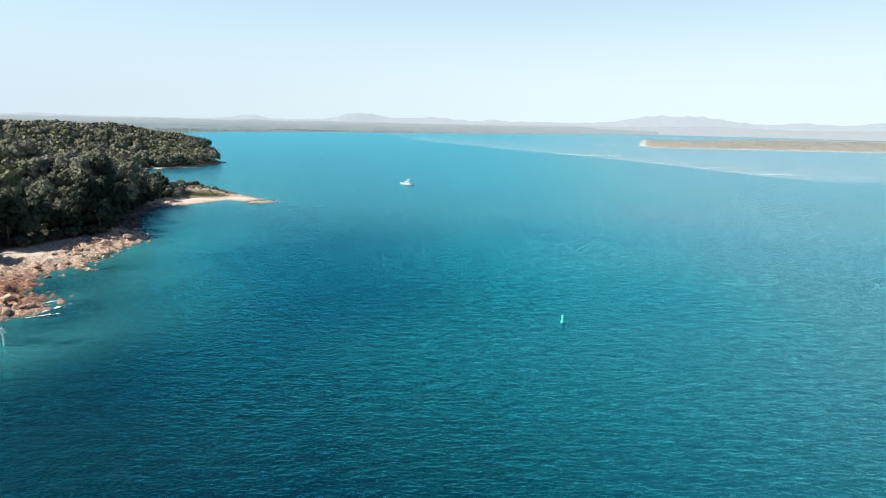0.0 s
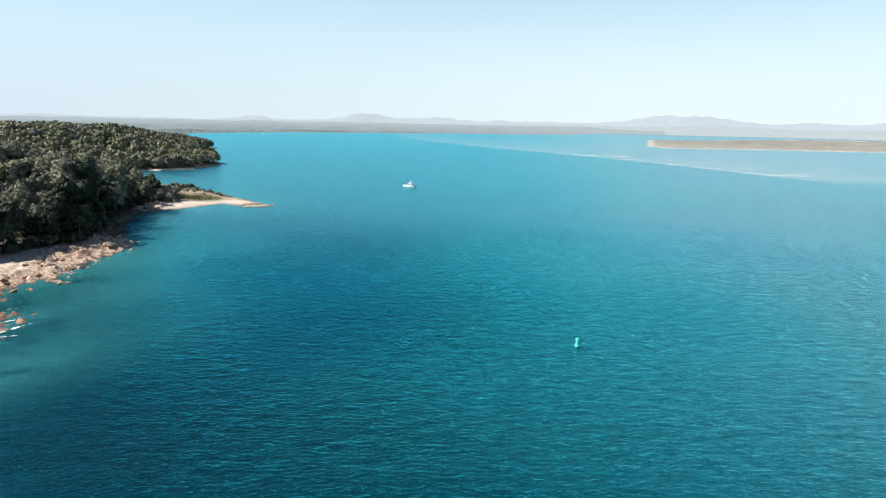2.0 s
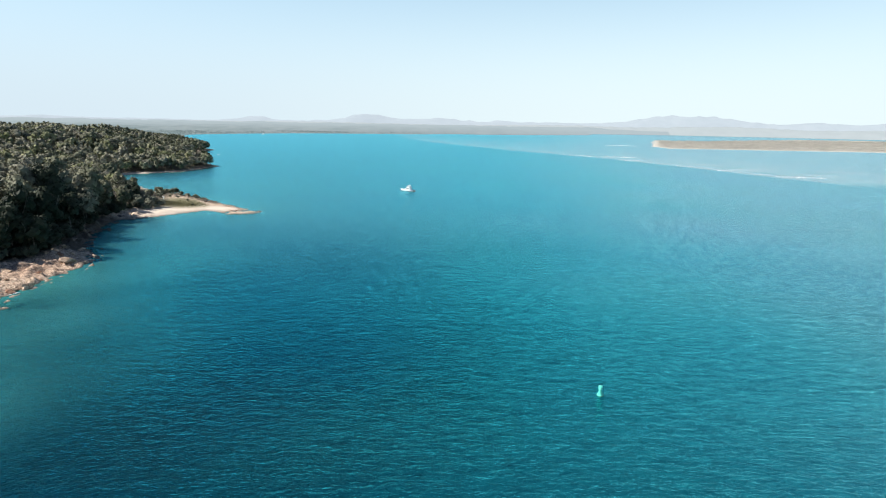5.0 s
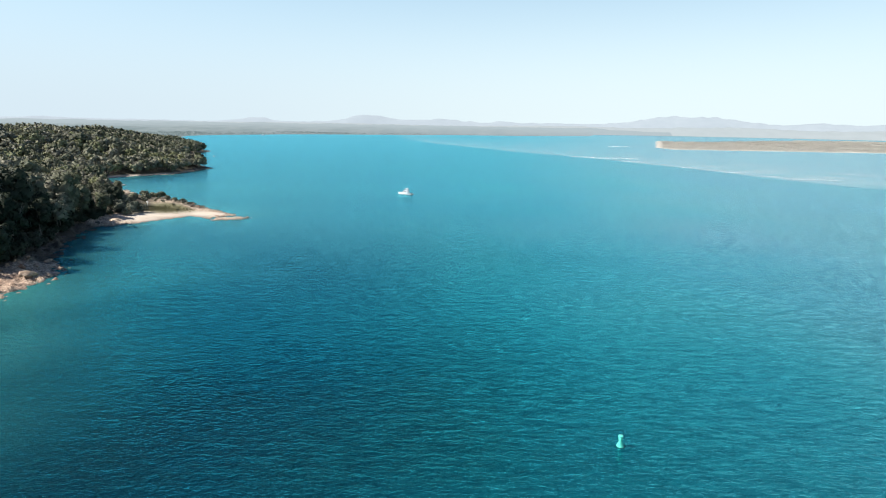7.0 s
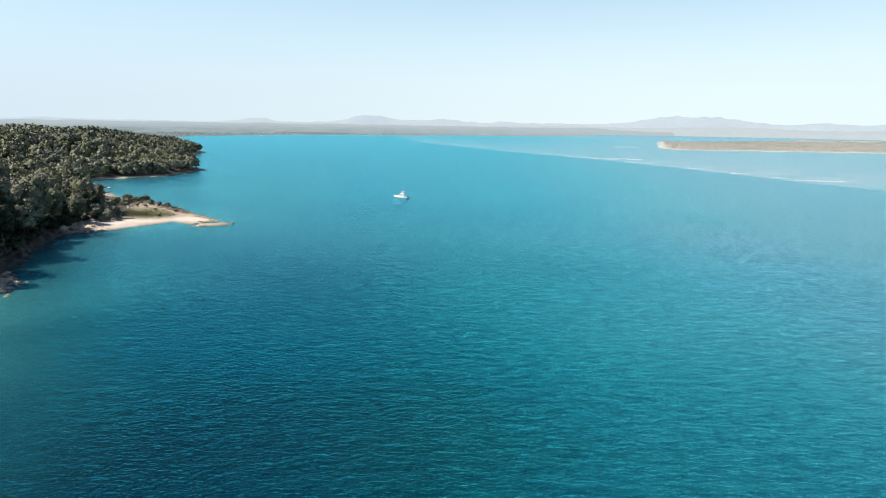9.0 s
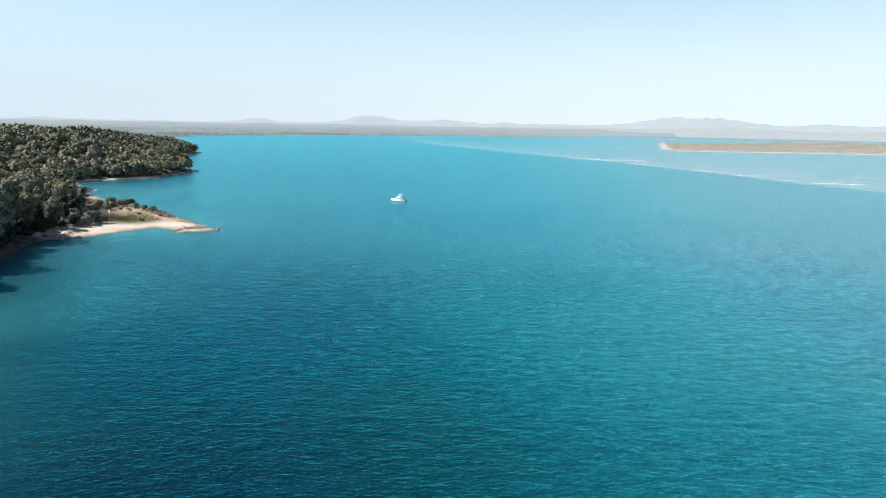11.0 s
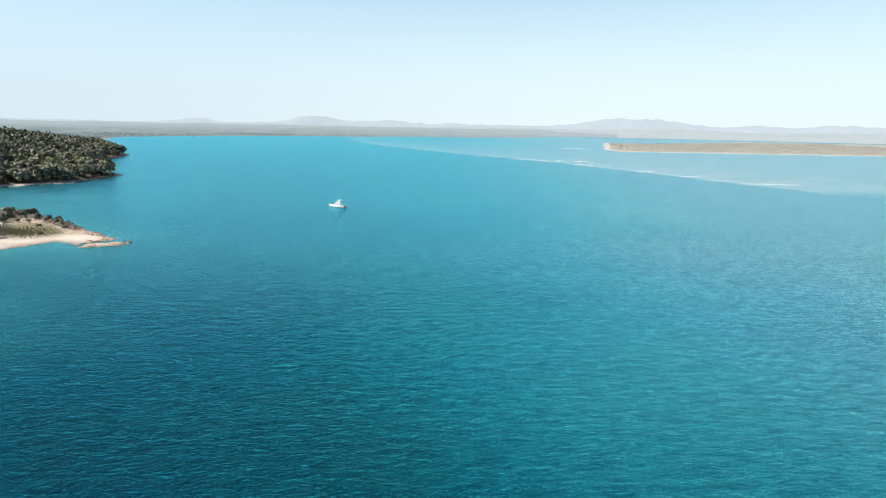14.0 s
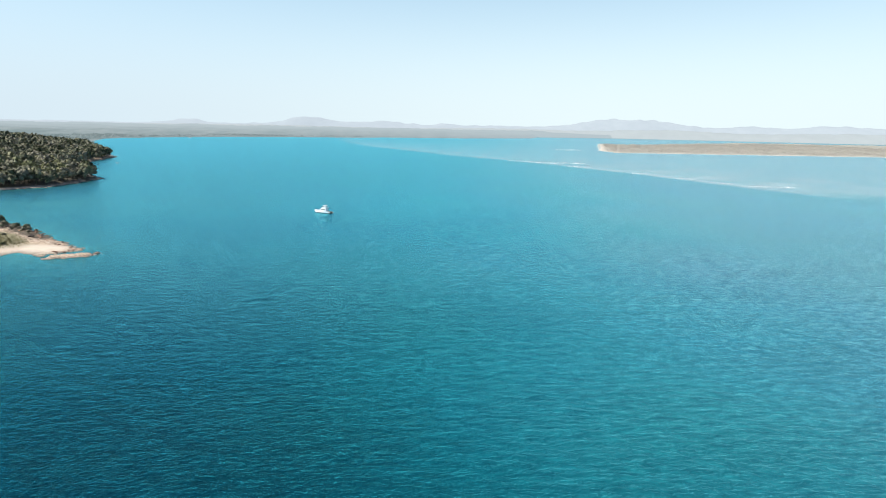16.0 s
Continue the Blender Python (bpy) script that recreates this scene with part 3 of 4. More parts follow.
def leaf_cloud(r, radius, height, base, clumps, leaves, size, filled=False):
    """Leaf clusters on rounded sub-clumps that make up a domed crown: n x 5 x 3, four corners and the soft normal of the crown there."""
    out = []
    per = max(1, leaves // clumps)
    heart = np.array([0, 0, base + height * 0.30])
    for i in range(clumps):
        t = (i + 0.5) / clumps
        a = i * 2.4 + r.uniform(-0.5, 0.5)
        rad = radius * r.uniform(0.32, 0.47)
        u = math.sqrt(1 - (0.94 * t) ** 2.4) * (radius - 0.6 * rad) * r.uniform(0.72, 1.05) * (0.9 if i % 3 else 0.55)
        c = np.array([math.cos(a) * u, math.sin(a) * u, base + rad * 0.7 + (height - 1.5 * rad) * (0.85 * t + 0.15 * r.rand())])
        n = r.normal(size=(per, 3))
        n[:, 2] = n[:, 2] + 0.35
        n /= np.linalg.norm(n, axis=1)[:, None]
        p = c + n * rad * r.uniform(0.80, 1.10, (per, 1)) * np.array([1, 1, 0.82])
        if filled:
            out.append(heart_of(c, rad * 0.80))
        tilt = n + r.normal(scale=0.45, size=(per, 3))
        tilt /= np.linalg.norm(tilt, axis=1)[:, None]
        s = np.cross(tilt, r.normal(size=(per, 3)))
        s /= np.linalg.norm(s, axis=1)[:, None] + 1e-9
        b = np.cross(tilt, s)
        w = size * r.uniform(0.55, 1.2, (per, 1))
        l = size * r.uniform(0.55, 1.2, (per, 1))
        away = (p - heart) / (np.linalg.norm(p - heart, axis=1)[:, None] + 1e-9)
        soft_n = 0.58 * n + 0.58 * away + r.normal(scale=0.16, size=(per, 3))
        soft_n /= np.linalg.norm(soft_n, axis=1)[:, None]
        out.append(np.stack([p - s * w * 0.5 - b * l * 0.3, p + s * w * 0.2 - b * l * 0.55, p + s * w * 0.55 + b * l * 0.25, p - s * w * 0.15 + b * l * 0.5, soft_n], 1))
    return np.concatenate(out)


def stick(a, b, ra, rb, sides=6):
    """A tapered stick as quads with their normals (n x 5 x 3)."""
    a, b = np.array(a, float), np.array(b, float)
    ax = (b - a) / (np.linalg.norm(b - a) + 1e-9)
    u = np.cross(ax, [0.3, 0.9, 0.2])
    u /= np.linalg.norm(u)
    w = np.cross(ax, u)
    t = np.linspace(0, 6.2832, sides, endpoint=False)
    ring = np.cos(t)[:, None] * u + np.sin(t)[:, None] * w
    lo, hi = a + ring * ra, b + ring * rb
    out = (ring + np.roll(ring, -1, 0))
    out /= np.linalg.norm(out, axis=1)[:, None]
    return np.stack([lo, np.roll(lo, -1, 0), np.roll(hi, -1, 0), hi, out], 1)


def soup(name, quads, mat, smooth=False, tone=0.5):
    """A mesh of loose quads (n x 4 x 3, or n x 5 x 3 with normals), with a tone for all or for each quad."""
    n = len(quads)
    tones = np.repeat(np.broadcast_to(tone, (n,)), 4)
    normals = np.repeat(quads[:, 4], 4, 0) if quads.shape[1] == 5 else None
    return mesh_np(name, quads[:, :4].reshape(-1, 3), np.arange(n * 4).reshape(n, 4), mat, {"tone": tones}, smooth=smooth or normals is not None, normals=normals)


def make_tree(seed, radius, height, label, mat):
    r = np.random.RandomState(seed)
    tree = new("tree")
    bole = height * 0.42
    lean = r.uniform(-0.5, 0.5, 2)
    fork = np.array([lean[0], lean[1], bole])
    q = [stick((0, 0, -1.5), fork * 0.55 + np.array([0, 0, 0]), 0.26, 0.21), stick(fork * 0.55, fork, 0.21, 0.17)]
    for i in range(5):
        a = i * 1.257 + r.uniform(-0.4, 0.4)
        mid = fork + np.array([math.cos(a) * radius * 0.4, math.sin(a) * radius * 0.4, height * r.uniform(0.12, 0.25)])
        tip = mid + np.array([math.cos(a) * radius * 0.3, math.sin(a) * radius * 0.3, height * r.uniform(0.1, 0.22)])
        q += [stick(fork, mid, 0.13, 0.08, 5), stick(mid, tip, 0.08, 0.03, 5)]
    trunk = new("trunk", soup("trunk", np.concatenate(q), BARK, True))
    trunk.parent = tree
    tagged(trunk, "pale forked trunk and limbs")
    # low tones, so edge crowns hold some shade in their colour
    crown = new("crown", soup("crown", leaf_cloud(r, radius, height * 0.74, height * 0.26, 15, 1250, 0.62, True), mat, tone=r.uniform(0.0, 0.5)))
    crown.parent = tree
    return tagged(tree, label, "tree", "shore forest trees")


def make_shrub(seed, radius, height, mat, label):
    r = np.random.RandomState(seed)
    shrub = new("shrub")
    q = []
    for i in range(6):
        a = i * 1.05 + r.uniform(-0.3, 0.3)
        q.append(stick((0, 0, -0.4), (math.cos(a) * radius * 0.6, math.sin(a) * radius * 0.6, height * 0.7), 0.07, 0.02, 5))
    stems = new("stems", soup("stems", np.concatenate(q), BARK, True))
    stems.parent = shrub
    leaves = new("foliage", soup("foliage", leaf_cloud(r, radius, height * 0.90, height * 0.05, 11, 460, 0.36, True), mat))
    leaves.parent = shrub
    return tagged(shrub, label, "shrub", "shore shrubs")


def spots(x0, x1, y0, y1, gap, seed):
    """A jittered lattice of places."""
    r = np.random.RandomState(seed)
    X, Y = np.meshgrid(np.arange(x0, x1, gap), np.arange(y0, y1, gap))
    X = X + r.uniform(-0.42, 0.42, X.shape) * gap
    Y = Y + r.uniform(-0.42, 0.42, Y.shape) * gap
    return X.ravel(), Y.ravel(), r


def scatter(templates, x, y, z, scale, r):
    """Turned and scaled copies of the templates, joined, and a tone for each of their quads."""
    out, tones = [], []
    kind = r.randint(0, len(templates), len(x))
    turn = r.uniform(0, 6.283, len(x))
    tall = scale * r.uniform(0.85, 1.08, len(x))
    for k, tp in enumerate(templates):
        i = np.where(kind == k)[0]
        if not len(i):
            continue
        c, s, m, h = np.cos(turn[i])[:, None, None], np.sin(turn[i])[:, None, None], scale[i][:, None, None], tall[i][:, None, None]
        px, py, pz = tp[None, :, :, 0], tp[None, :, :, 1], tp[None, :, :, 2]
        q = np.stack([(px * c - py * s) * m + x[i][:, None, None], (px * s + py * c) * m + y[i][:, None, None], pz * h + z[i][:, None, None]], -1)
        q[:, :, 4] = np.stack([(px * c - py * s)[:, :, 4], (px * s + py * c)[:, :, 4], np.broadcast_to(pz[:, :, 4], (len(i), len(tp)))], -1)
        out.append(q.reshape(-1, 5, 3))
        tones.append(np.repeat(r.rand(len(i)), len(tp)))
    return np.concatenate(out), np.concatenate(tones)


def build_forest():
    labels = ["green tree with a clumpy crown at the forest edge", "dull grey-green gum tree at the forest edge above the rocks"]
    kinds = [make_tree(60 + i, 4.8 + 0.45 * (i % 4), 15.5 + 1.2 * (i % 3), labels[i % 3 == 2], LEAF_SHADED if i < 4 else LEAF) for i in range(7)]
    x, y, r = spots(-330, -110, 60, 520, 7.0, 71)
    z, d = ground(x, y)
    ok = d > wood_edge(y)
    ok &= ~((y > 340) & (y < 440) & (x > np.where(y < 388, -179, -198)))
    x, y, z, d = x[ok], y[ok], z[ok], d[ok]
    single = (d < 38) & (y > 135) & (y < 425)
    order = np.where(single)[0]
    order = order[np.argsort(d[order])][:300]
    single[:] = False
    single[order] = True
    first = set()
    for n, i in enumerate(order):
        s = r.uniform(0.75, 1.2) * (0.5 if y[i] > 396 else 0.52 if y[i] > 345 and x[i] > -196 else 0.52 if y[i] > 345 else 0.6 if y[i] > 318 and x[i] > -188 else 1.2 if y[i] > 246 and d[i] < 30 else 0.9 if d[i] < wood_edge(y[i]) + 4 else 1.0)
        # front rows mostly get the leaves with shade in their colour
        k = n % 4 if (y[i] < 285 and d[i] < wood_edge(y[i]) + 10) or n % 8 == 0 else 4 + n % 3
        m = pose(x[i], y[i], z[i] - 0.2, 0, 0, r.uniform(0, 360))
        if k not in first:
            first.add(k)
            kinds[k].matrix_basis = m
        else:
            ob = copy_thing(kinds[k], m)
            ob.scale = (s, s, s * r.uniform(0.85, 1.25))
    # low trees at the root of the spit, in the shade-darkened leaves
    for n in range(16):
        px, py = -168 - 2.6 * (n % 8) + r.uniform(-1, 1), 347 + 3.6 * (n % 8) + 7.0 * (n // 8) + r.uniform(-1.5, 1.5)
        pz = float(ground(np.array([px]), np.array([py]))[0][0])
        ob = copy_thing(kinds[n % 4], pose(px, py, pz - 0.2, 0, 0, 71 * n))
        k = r.uniform(0.46, 0.62)
        ob.scale = (k, k, k)
    rr = np.random.RandomState(5)

    def templates(n, clumps, leaves, size, filled=False, base=4.0):
        return [np.concatenate([leaf_cloud(rr, rr.uniform(5.4, 7.6), rr.uniform(12.0, 13.5) - base, base, clumps, leaves, size, filled), stick((0, 0, -1), (0, 0, 9), 0.25, 0.12, 4)]) for _ in range(n)]

    def stand(q, label):
        tagged(new("forest", soup("forest", np.concatenate([a for a, b in q]), LEAF, tone=np.concatenate([b for a, b in q]))), label, "forest", kind="stuff")
    # the rest of the wood on the near hill
    mid = ~single & (x > -0.82 * y - 70) & (rr.rand(len(x)) < 0.85)
    q = []
    for pick, kinds_of in ((mid & (y < 300), (8, 9, 290, 1.0, True)), (mid & (y >= 300), (8, 9, 190, 1.25, True))):
        m = np.where(pick)[0]
        low = np.where((y[m] > 345) & (x[m] > -215), 0.42, np.where((y[m] > 345) & (x[m] > -235), 0.7, 1.0))
        q.append(scatter(templates(*kinds_of), x[m], y[m], z[m], low * rr.choice([0.7, 0.82, 0.92, 1.02, 1.14], len(m)) * rr.uniform(0.9, 1.1, len(m)), rr))
    x, y, r = spots(-560, -200, 520, 760, 7.8, 72)
    z, d = ground(x, y)
    ok = (d > wood_edge(y)) & (x > -0.82 * y - 40)
    q.append(scatter(templates(7, 7, 90, 1.65, True, 2.0), x[ok], y[ok], z[ok], rr.choice([0.75, 0.85, 0.97, 1.12], ok.sum()) * rr.uniform(0.9, 1.1, ok.sum()), rr))
    stand(q, "dense olive and grey-green gum forest on the hill")
    # the second headland
    x, y, r = spots(-1150, -300, 760, 1400, 9.2, 73)
    z, d = ground(x, y)
    ok = (d > wood_edge(y)) & (x > -0.82 * y - 40)
    stand([scatter(templates(6, 4, 32, 2.5, True, 1.5), x[ok], y[ok], z[ok], rr.uniform(0.95, 1.2, ok.sum()), rr)], "distant grey-green forest on the wooded headland")
    # trees along the far shore
    x, y, r = spots(-1500, 900, 1400, 3900, 17.0, 74)
    d = inland(x, y, 4)
    ok = (d > 14) & (d < 500) & (x > -0.7 * y) & (y < 3400)
    x, y, d = x[ok], y[ok], d[ok]
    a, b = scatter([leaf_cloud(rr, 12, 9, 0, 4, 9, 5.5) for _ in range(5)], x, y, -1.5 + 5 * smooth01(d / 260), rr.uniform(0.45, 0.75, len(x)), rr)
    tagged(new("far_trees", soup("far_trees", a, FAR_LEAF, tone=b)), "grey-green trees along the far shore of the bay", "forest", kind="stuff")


def build_shrubs():
    grey = make_shrub(81, 2.2, 3.4, LEAF_GREY, "silvery grey-green shrub above the tan rocks")
    green = make_shrub(82, 2.0, 2.2, LEAF, "low olive-green shrub on the sandy spit")
    plan_grey = [(-145, 227, 1.3), (-147, 219, 1.0), (-141, 232, 0.9), (-143, 222, 0.8), (-156, 344, 1.4), (-158, 349, 1.7), (-162, 344, 1.6), (-154, 351, 1.2), (-164, 354, 1.6), (-168, 359, 1.6), (-157, 340, 1.0), (-166, 349, 1.7), (-161, 357, 1.2)]
    plan_green = [(-152, 379, 0.9), (-158, 399, 1.1), (-163, 404, 1.3), (-152, 391, 0.7), (-168, 395, 1.2), (-171, 385, 1.3), (-176, 378, 1.4), (-146, 386, 0.6), (-172, 402, 1.5), (-178, 408, 1.6), (-185, 412, 1.8), (-164, 391, 0.9), (-180, 390, 1.8), (-184, 398, 1.7), (-178, 384, 1.5), (-156, 403, 1.2), (-150, 398, 1.0), (-160, 408, 1.5), (-166, 410, 1.6), (-175, 413, 1.8), (-176, 396, 1.9), (-181, 377, 1.9), (-183, 370, 2.0), (-179, 364, 1.8), (-174, 358, 1.7), (-171, 351, 1.6), (-147, 396, 0.8), (-149, 391, 1.0), (-154, 396, 1.2), (-159, 395, 1.1), (-167, 404, 1.4), (-165, 399, 1.0), (-141.5, 362, 0.9), (-161, 387, 0.8), (-166, 387, 0.9)]
    for src, plan in ((grey, plan_grey), (green, plan_green)):
        for n, (x, y, s) in enumerate(plan):
            z = float(ground(np.array([x]), np.array([y]))[0][0])
            m = pose(x, y, z, 0, 0, 67 * n)
            ob = src if n == 0 else copy_thing(src, m)
            ob.matrix_basis = m
            s = s * (1.0 if src is grey else 0.6 if x > -170 else 0.85)
            ob.scale = (s, s, s * 1.15)
    # understorey along the wood's edge, its shade put into darker leaves
    x, y, r = spots(-200, -118, 140, 345, 4.6, 84)
    z, d = ground(x, y)
    deep_in = d - wood_edge(y)
    ok = (deep_in > -1.5) & (deep_in < 16) & (r.rand(len(x)) < np.where(y > 236, 1.0, 0.45))
    under = make_shrub(85, 1.9, 2.6, LEAF_SHADED, "understorey shrub beneath the gum trees, leaves darkened for shade")
    for n, (px, py, pz) in enumerate(list(zip(x[ok], y[ok], z[ok]))[:230]):
        m = pose(px, py, pz, 0, 0, 53 * n)
        ob = under if n == 0 else copy_thing(under, m)
        ob.matrix_basis = m
        k = r.uniform(0.9, 2.0)
        ob.scale = (k, k, k)
    # dry grass on the spit
    x, y, r = spots(-176, -134, 348, 390, 0.55, 83)
    z, d = ground(x, y)
    ok = (r.rand(len(x)) < near(x, y, -151, 364, 12, 9)) & (d > 8)
    x, y, z = x[ok], y[ok], z[ok]
    q = []
    for i in range(len(x)):
        for _ in range(3):
            a, h, w = r.uniform(0, 6.283), r.uniform(0.35, 0.8), 0.10
            dx, dy = math.cos(a) * w, math.sin(a) * w
            tx, ty = r.uniform(-0.25, 0.25, 2)
            q.append([(x[i] - dx, y[i] - dy, z[i] - 0.05), (x[i] + dx, y[i] + dy, z[i] - 0.05), (x[i] + tx + dx * 0.2, y[i] + ty + dy * 0.2, z[i] + h), (x[i] + tx - dx * 0.2, y[i] + ty - dy * 0.2, z[i] + h)])
    tagged(new("grass", soup("grass", np.array(q), GRASS)), "dry yellow-green tussock grass on the sandy spit", "grass", kind="stuff")


def build_island():
    xs = np.array(sorted(set(np.arange(480, 1500, 9.0).tolist()) | set(steps(1500, 3300, 10, 1.06))))
    ys = np.arange(1400, 3300, 9.0)
    X, Y = np.meshgrid(xs, ys)
    d = island_inland(X, Y)
    Z = np.where(d < 0, d * 0.05, 1.4 * (1 - np.exp(-np.maximum(d, 0) / 14.0))) + smooth01(d / 200) * 2 * (1 + wobble(X, Y, 220, 61))
    verts = np.stack([X, Y, Z], -1).reshape(-1, 3)
    q = grid_quads(len(xs), len(ys))
    v, q, at = keep(verts, q, Z.ravel()[q].max(1) > -0.3, {"heath": smooth01((d - 5) / 6).ravel()})
    tagged(new("ground", mesh_np("ground", v, q, SAND_PALE, at)), "pale sand of a low island with a white beach", "island", kind="structure")
    x, y, r = spots(500, 1850, 1440, 2700, 14.5, 91)
    d = island_inland(x, y)
    ok = (d > 2) & (x < 0.86 * y + 60) & (r.rand(len(d)) < 0.8)
    x, y, d = x[ok], y[ok], d[ok]
    z = 1.4 + smooth01(d / 200) * 2 * (1 + wobble(x, y, 220, 61))
    rr = np.random.RandomState(92)
    tp = [leaf_cloud(rr, 6.4, 3.0, -0.8, 5, 26, 1.7) for _ in range(5)]
    s = rr.uniform(0.5, 1.15, len(x)) * (0.45 + 0.55 * smooth01((d - 3) / 30))
    a, b = scatter(tp, x, y, z - 0.4, s, rr)
    up = a[:, 4] * 0.22 + np.array([0, 0, 1.0])
    a[:, 4] = up / np.linalg.norm(up, axis=1)[:, None]
    tagged(new("scrub", soup("scrub", a, LEAF_SCRUB, tone=b)), "pale olive dune scrub and low trees on the island", "scrub", kind="stuff")


# ---- boulders ----
def boulder_mesh(seed, mat):
    """A broken, many-faced block of stone."""
    r = random.Random(seed)
    bm = bmesh.new()
    bmesh.ops.create_icosphere(bm, subdivisions=3, radius=1.0)
    off = Vector((r.uniform(0, 90), r.uniform(0, 90), r.uniform(0, 90)))
    cuts = [(Vector((r.uniform(-1, 1), r.uniform(-1, 1), r.uniform(-0.4, 1))).normalized(), r.uniform(0.40, 0.75)) for _ in range(13)]
    for v in bm.verts:
        p = v.co.copy()
        for n, c in cuts:
            k = p.dot(n) - c
            if k > 0:
                p -= n * k
        p *= 1.25 + 0.10 * noise.noise(p * 2.6 + off) + 0.07 * noise.noise(p * 6.0 + off)
        v.co = (p.x, p.y * 0.8, p.z * 0.7)
    me = bpy.data.meshes.new("boulder")
    bm.to_mesh(me)
    bm.free()
    me.materials.append(mat)
    return me


def build_boulders():
    meshes = {key: [boulder_mesh(100 + 10 * n + i, mat) for i in range(5)] for n, (key, mat) in enumerate((("tan", ROCK_TAN), ("rust", ROCK_RUST), ("dark", ROCK_DARK), ("pale", ROCK_PALE)))}
    words = {"tan": "weathered tan boulder on the rocky shore", "rust": "rusty red-brown boulder on the rock shelf", "dark": "dark boulder, wet at the waterline", "pale": "white-stained boulder at the water's edge"}
    r = np.random.RandomState(12)

    def place(x, y, size, key, sink=0.28, flat=0.72):
        z = max(float(ground(np.array([x]), np.array([y]))[0][0]), -0.3)
        ob = new("boulder", meshes[key][r.randint(5)])
        ob.matrix_basis = pose(x, y, z + size * (0.35 - sink) * flat, r.uniform(-12, 12), r.uniform(-12, 12), r.uniform(0, 360))
        ob.scale = (size * r.uniform(0.8, 1.5), size, size * flat * r.uniform(0.8, 1.1))
        tagged(ob, words[key], "boulder", "shore boulders")

    def strip(y0, y1, d0, d1, n, lo, hi, keys):
        x, y = r.uniform(-290, -92, n * 150), r.uniform(y0, y1, n * 150)
        d = inland(x, y)
        ok = (d > d0) & (d < d1) & (sandiness(x, y) < 0.55) & ~((x < -140) & (y < 240))
        for px, py in list(zip(x[ok], y[ok]))[:n]:
            place(px, py, lo + (hi - lo) * r.rand() ** 2.2, keys[r.randint(len(keys))])
    strip(126, 178, -2, 13, 70, 0.4, 1.7, ["rust", "rust", "tan", "dark"])
    strip(180, 250, -1.5, 13, 60, 0.4, 1.8, ["tan", "tan", "tan", "rust"])
    # all dark stone here, standing in for the shade below the bluff
    strip(248, 325, -1.5, 6, 32, 0.5, 1.9, ["dark"])
    strip(345, 372, -0.2, 5, 14, 0.3, 0.9, ["tan", "rust", "dark"])
    strip(378, 425, -2, 5, 45, 0.4, 1.4, ["dark", "dark", "dark", "rust"])
    strip(352, 380, -0.5, 5, 28, 0.35, 0.9, ["rust", "tan", "dark"])
    strip(585, 690, -2, 4, 30, 0.7, 2.0, ["dark", "pale", "dark", "dark"])
    for x, y, s in ((-112, 180.5, 1.5), (-110, 181, 1.1), (-114, 180, 1.0), (-120.5, 230, 2.0), (-123, 226, 2.6), (-104, 140, 1.9), (-106, 136, 1.7), (-110, 143, 1.8), (-113, 181, 1.7), (-111, 180, 1.4), (-101, 350.5, 1.5), (-243, 485, 1.4)):
        place(x, y, s, "tan", 0.2)
    for x, y, s in ((-240, 486, 1.9), (-102, 351, 0.8), (-326, 869, 1.3), (-327.5, 868, 1.0)):
        place(x, y, s, "pale", 0.0)
    for x, y, s in ((-334, 838, 1.4), (-238, 487, 1.3)):
        place(x, y, s, "dark", 0.3)


# ---- foam ----
def build_foam():
    r = np.random.RandomState(14)

    def streak(x, y, length, width, turn):
        """A broken white line of breaking water."""
        q = []
        n = max(9, int(length / 2.0))
        c, s = math.cos(turn), math.sin(turn)
        for i in range(n):
            t = (i / (n - 1) - 0.5) * length
            env = math.sqrt(max(0.02, 1 - (2 * t / length) ** 2))
            for _ in range(5):
                if r.rand() < 0.55:
                    continue
                u, v = t + r.uniform(-1.5, 1.5), r.normal(0, width * 0.38) * env
                l, w = r.uniform(0.05, 0.12) * min(length, 18), r.uniform(0.05, 0.16) * width * (3.0 if width < 3 else 1.0) * env
                pts = [(-l, 0), (0, -w), (l, 0.1 * w), (0.1 * l, w)]
                q.append([(x + (u + a) * c - (v + b) * s, y + (u + a) * s + (v + b) * c, 0.22 + 0.001 * len(q)) for a, b in pts])
        return np.array(q)
    for x, y, l, w, t in ((357, 659, 34, 8, -0.15), (378, 655, 22, 5, -0.2), (340, 690, 20, 5, -0.6), (321, 738, 18, 7, -0.4), (301, 812, 24, 8, -0.5), (262, 925, 30, 7, -0.6), (272, 1012, 60, 14, -0.5), (236, 1006, 60, 14, -0.7), (205, 1050, 50, 9, -0.7), (438, 1622, 70, 24, 0.0), (475, 1618, 36, 14, 0.0), (-98, 141, 7, 0.9, 1.2), (-97, 136, 5, 0.7, 0.6), (-103, 146, 4, 0.5, 0.9), (-117, 193, 3, 0.4, 1.2), (-99.5, 347, 3, 0.4, 0.8)):
        tagged(new("foam", soup("foam", streak(x, y, l, w, t), FOAM)), "white broken water along the sandbar edge" if x > 0 else "white wash against the shore rocks", "foam", kind="stuff")


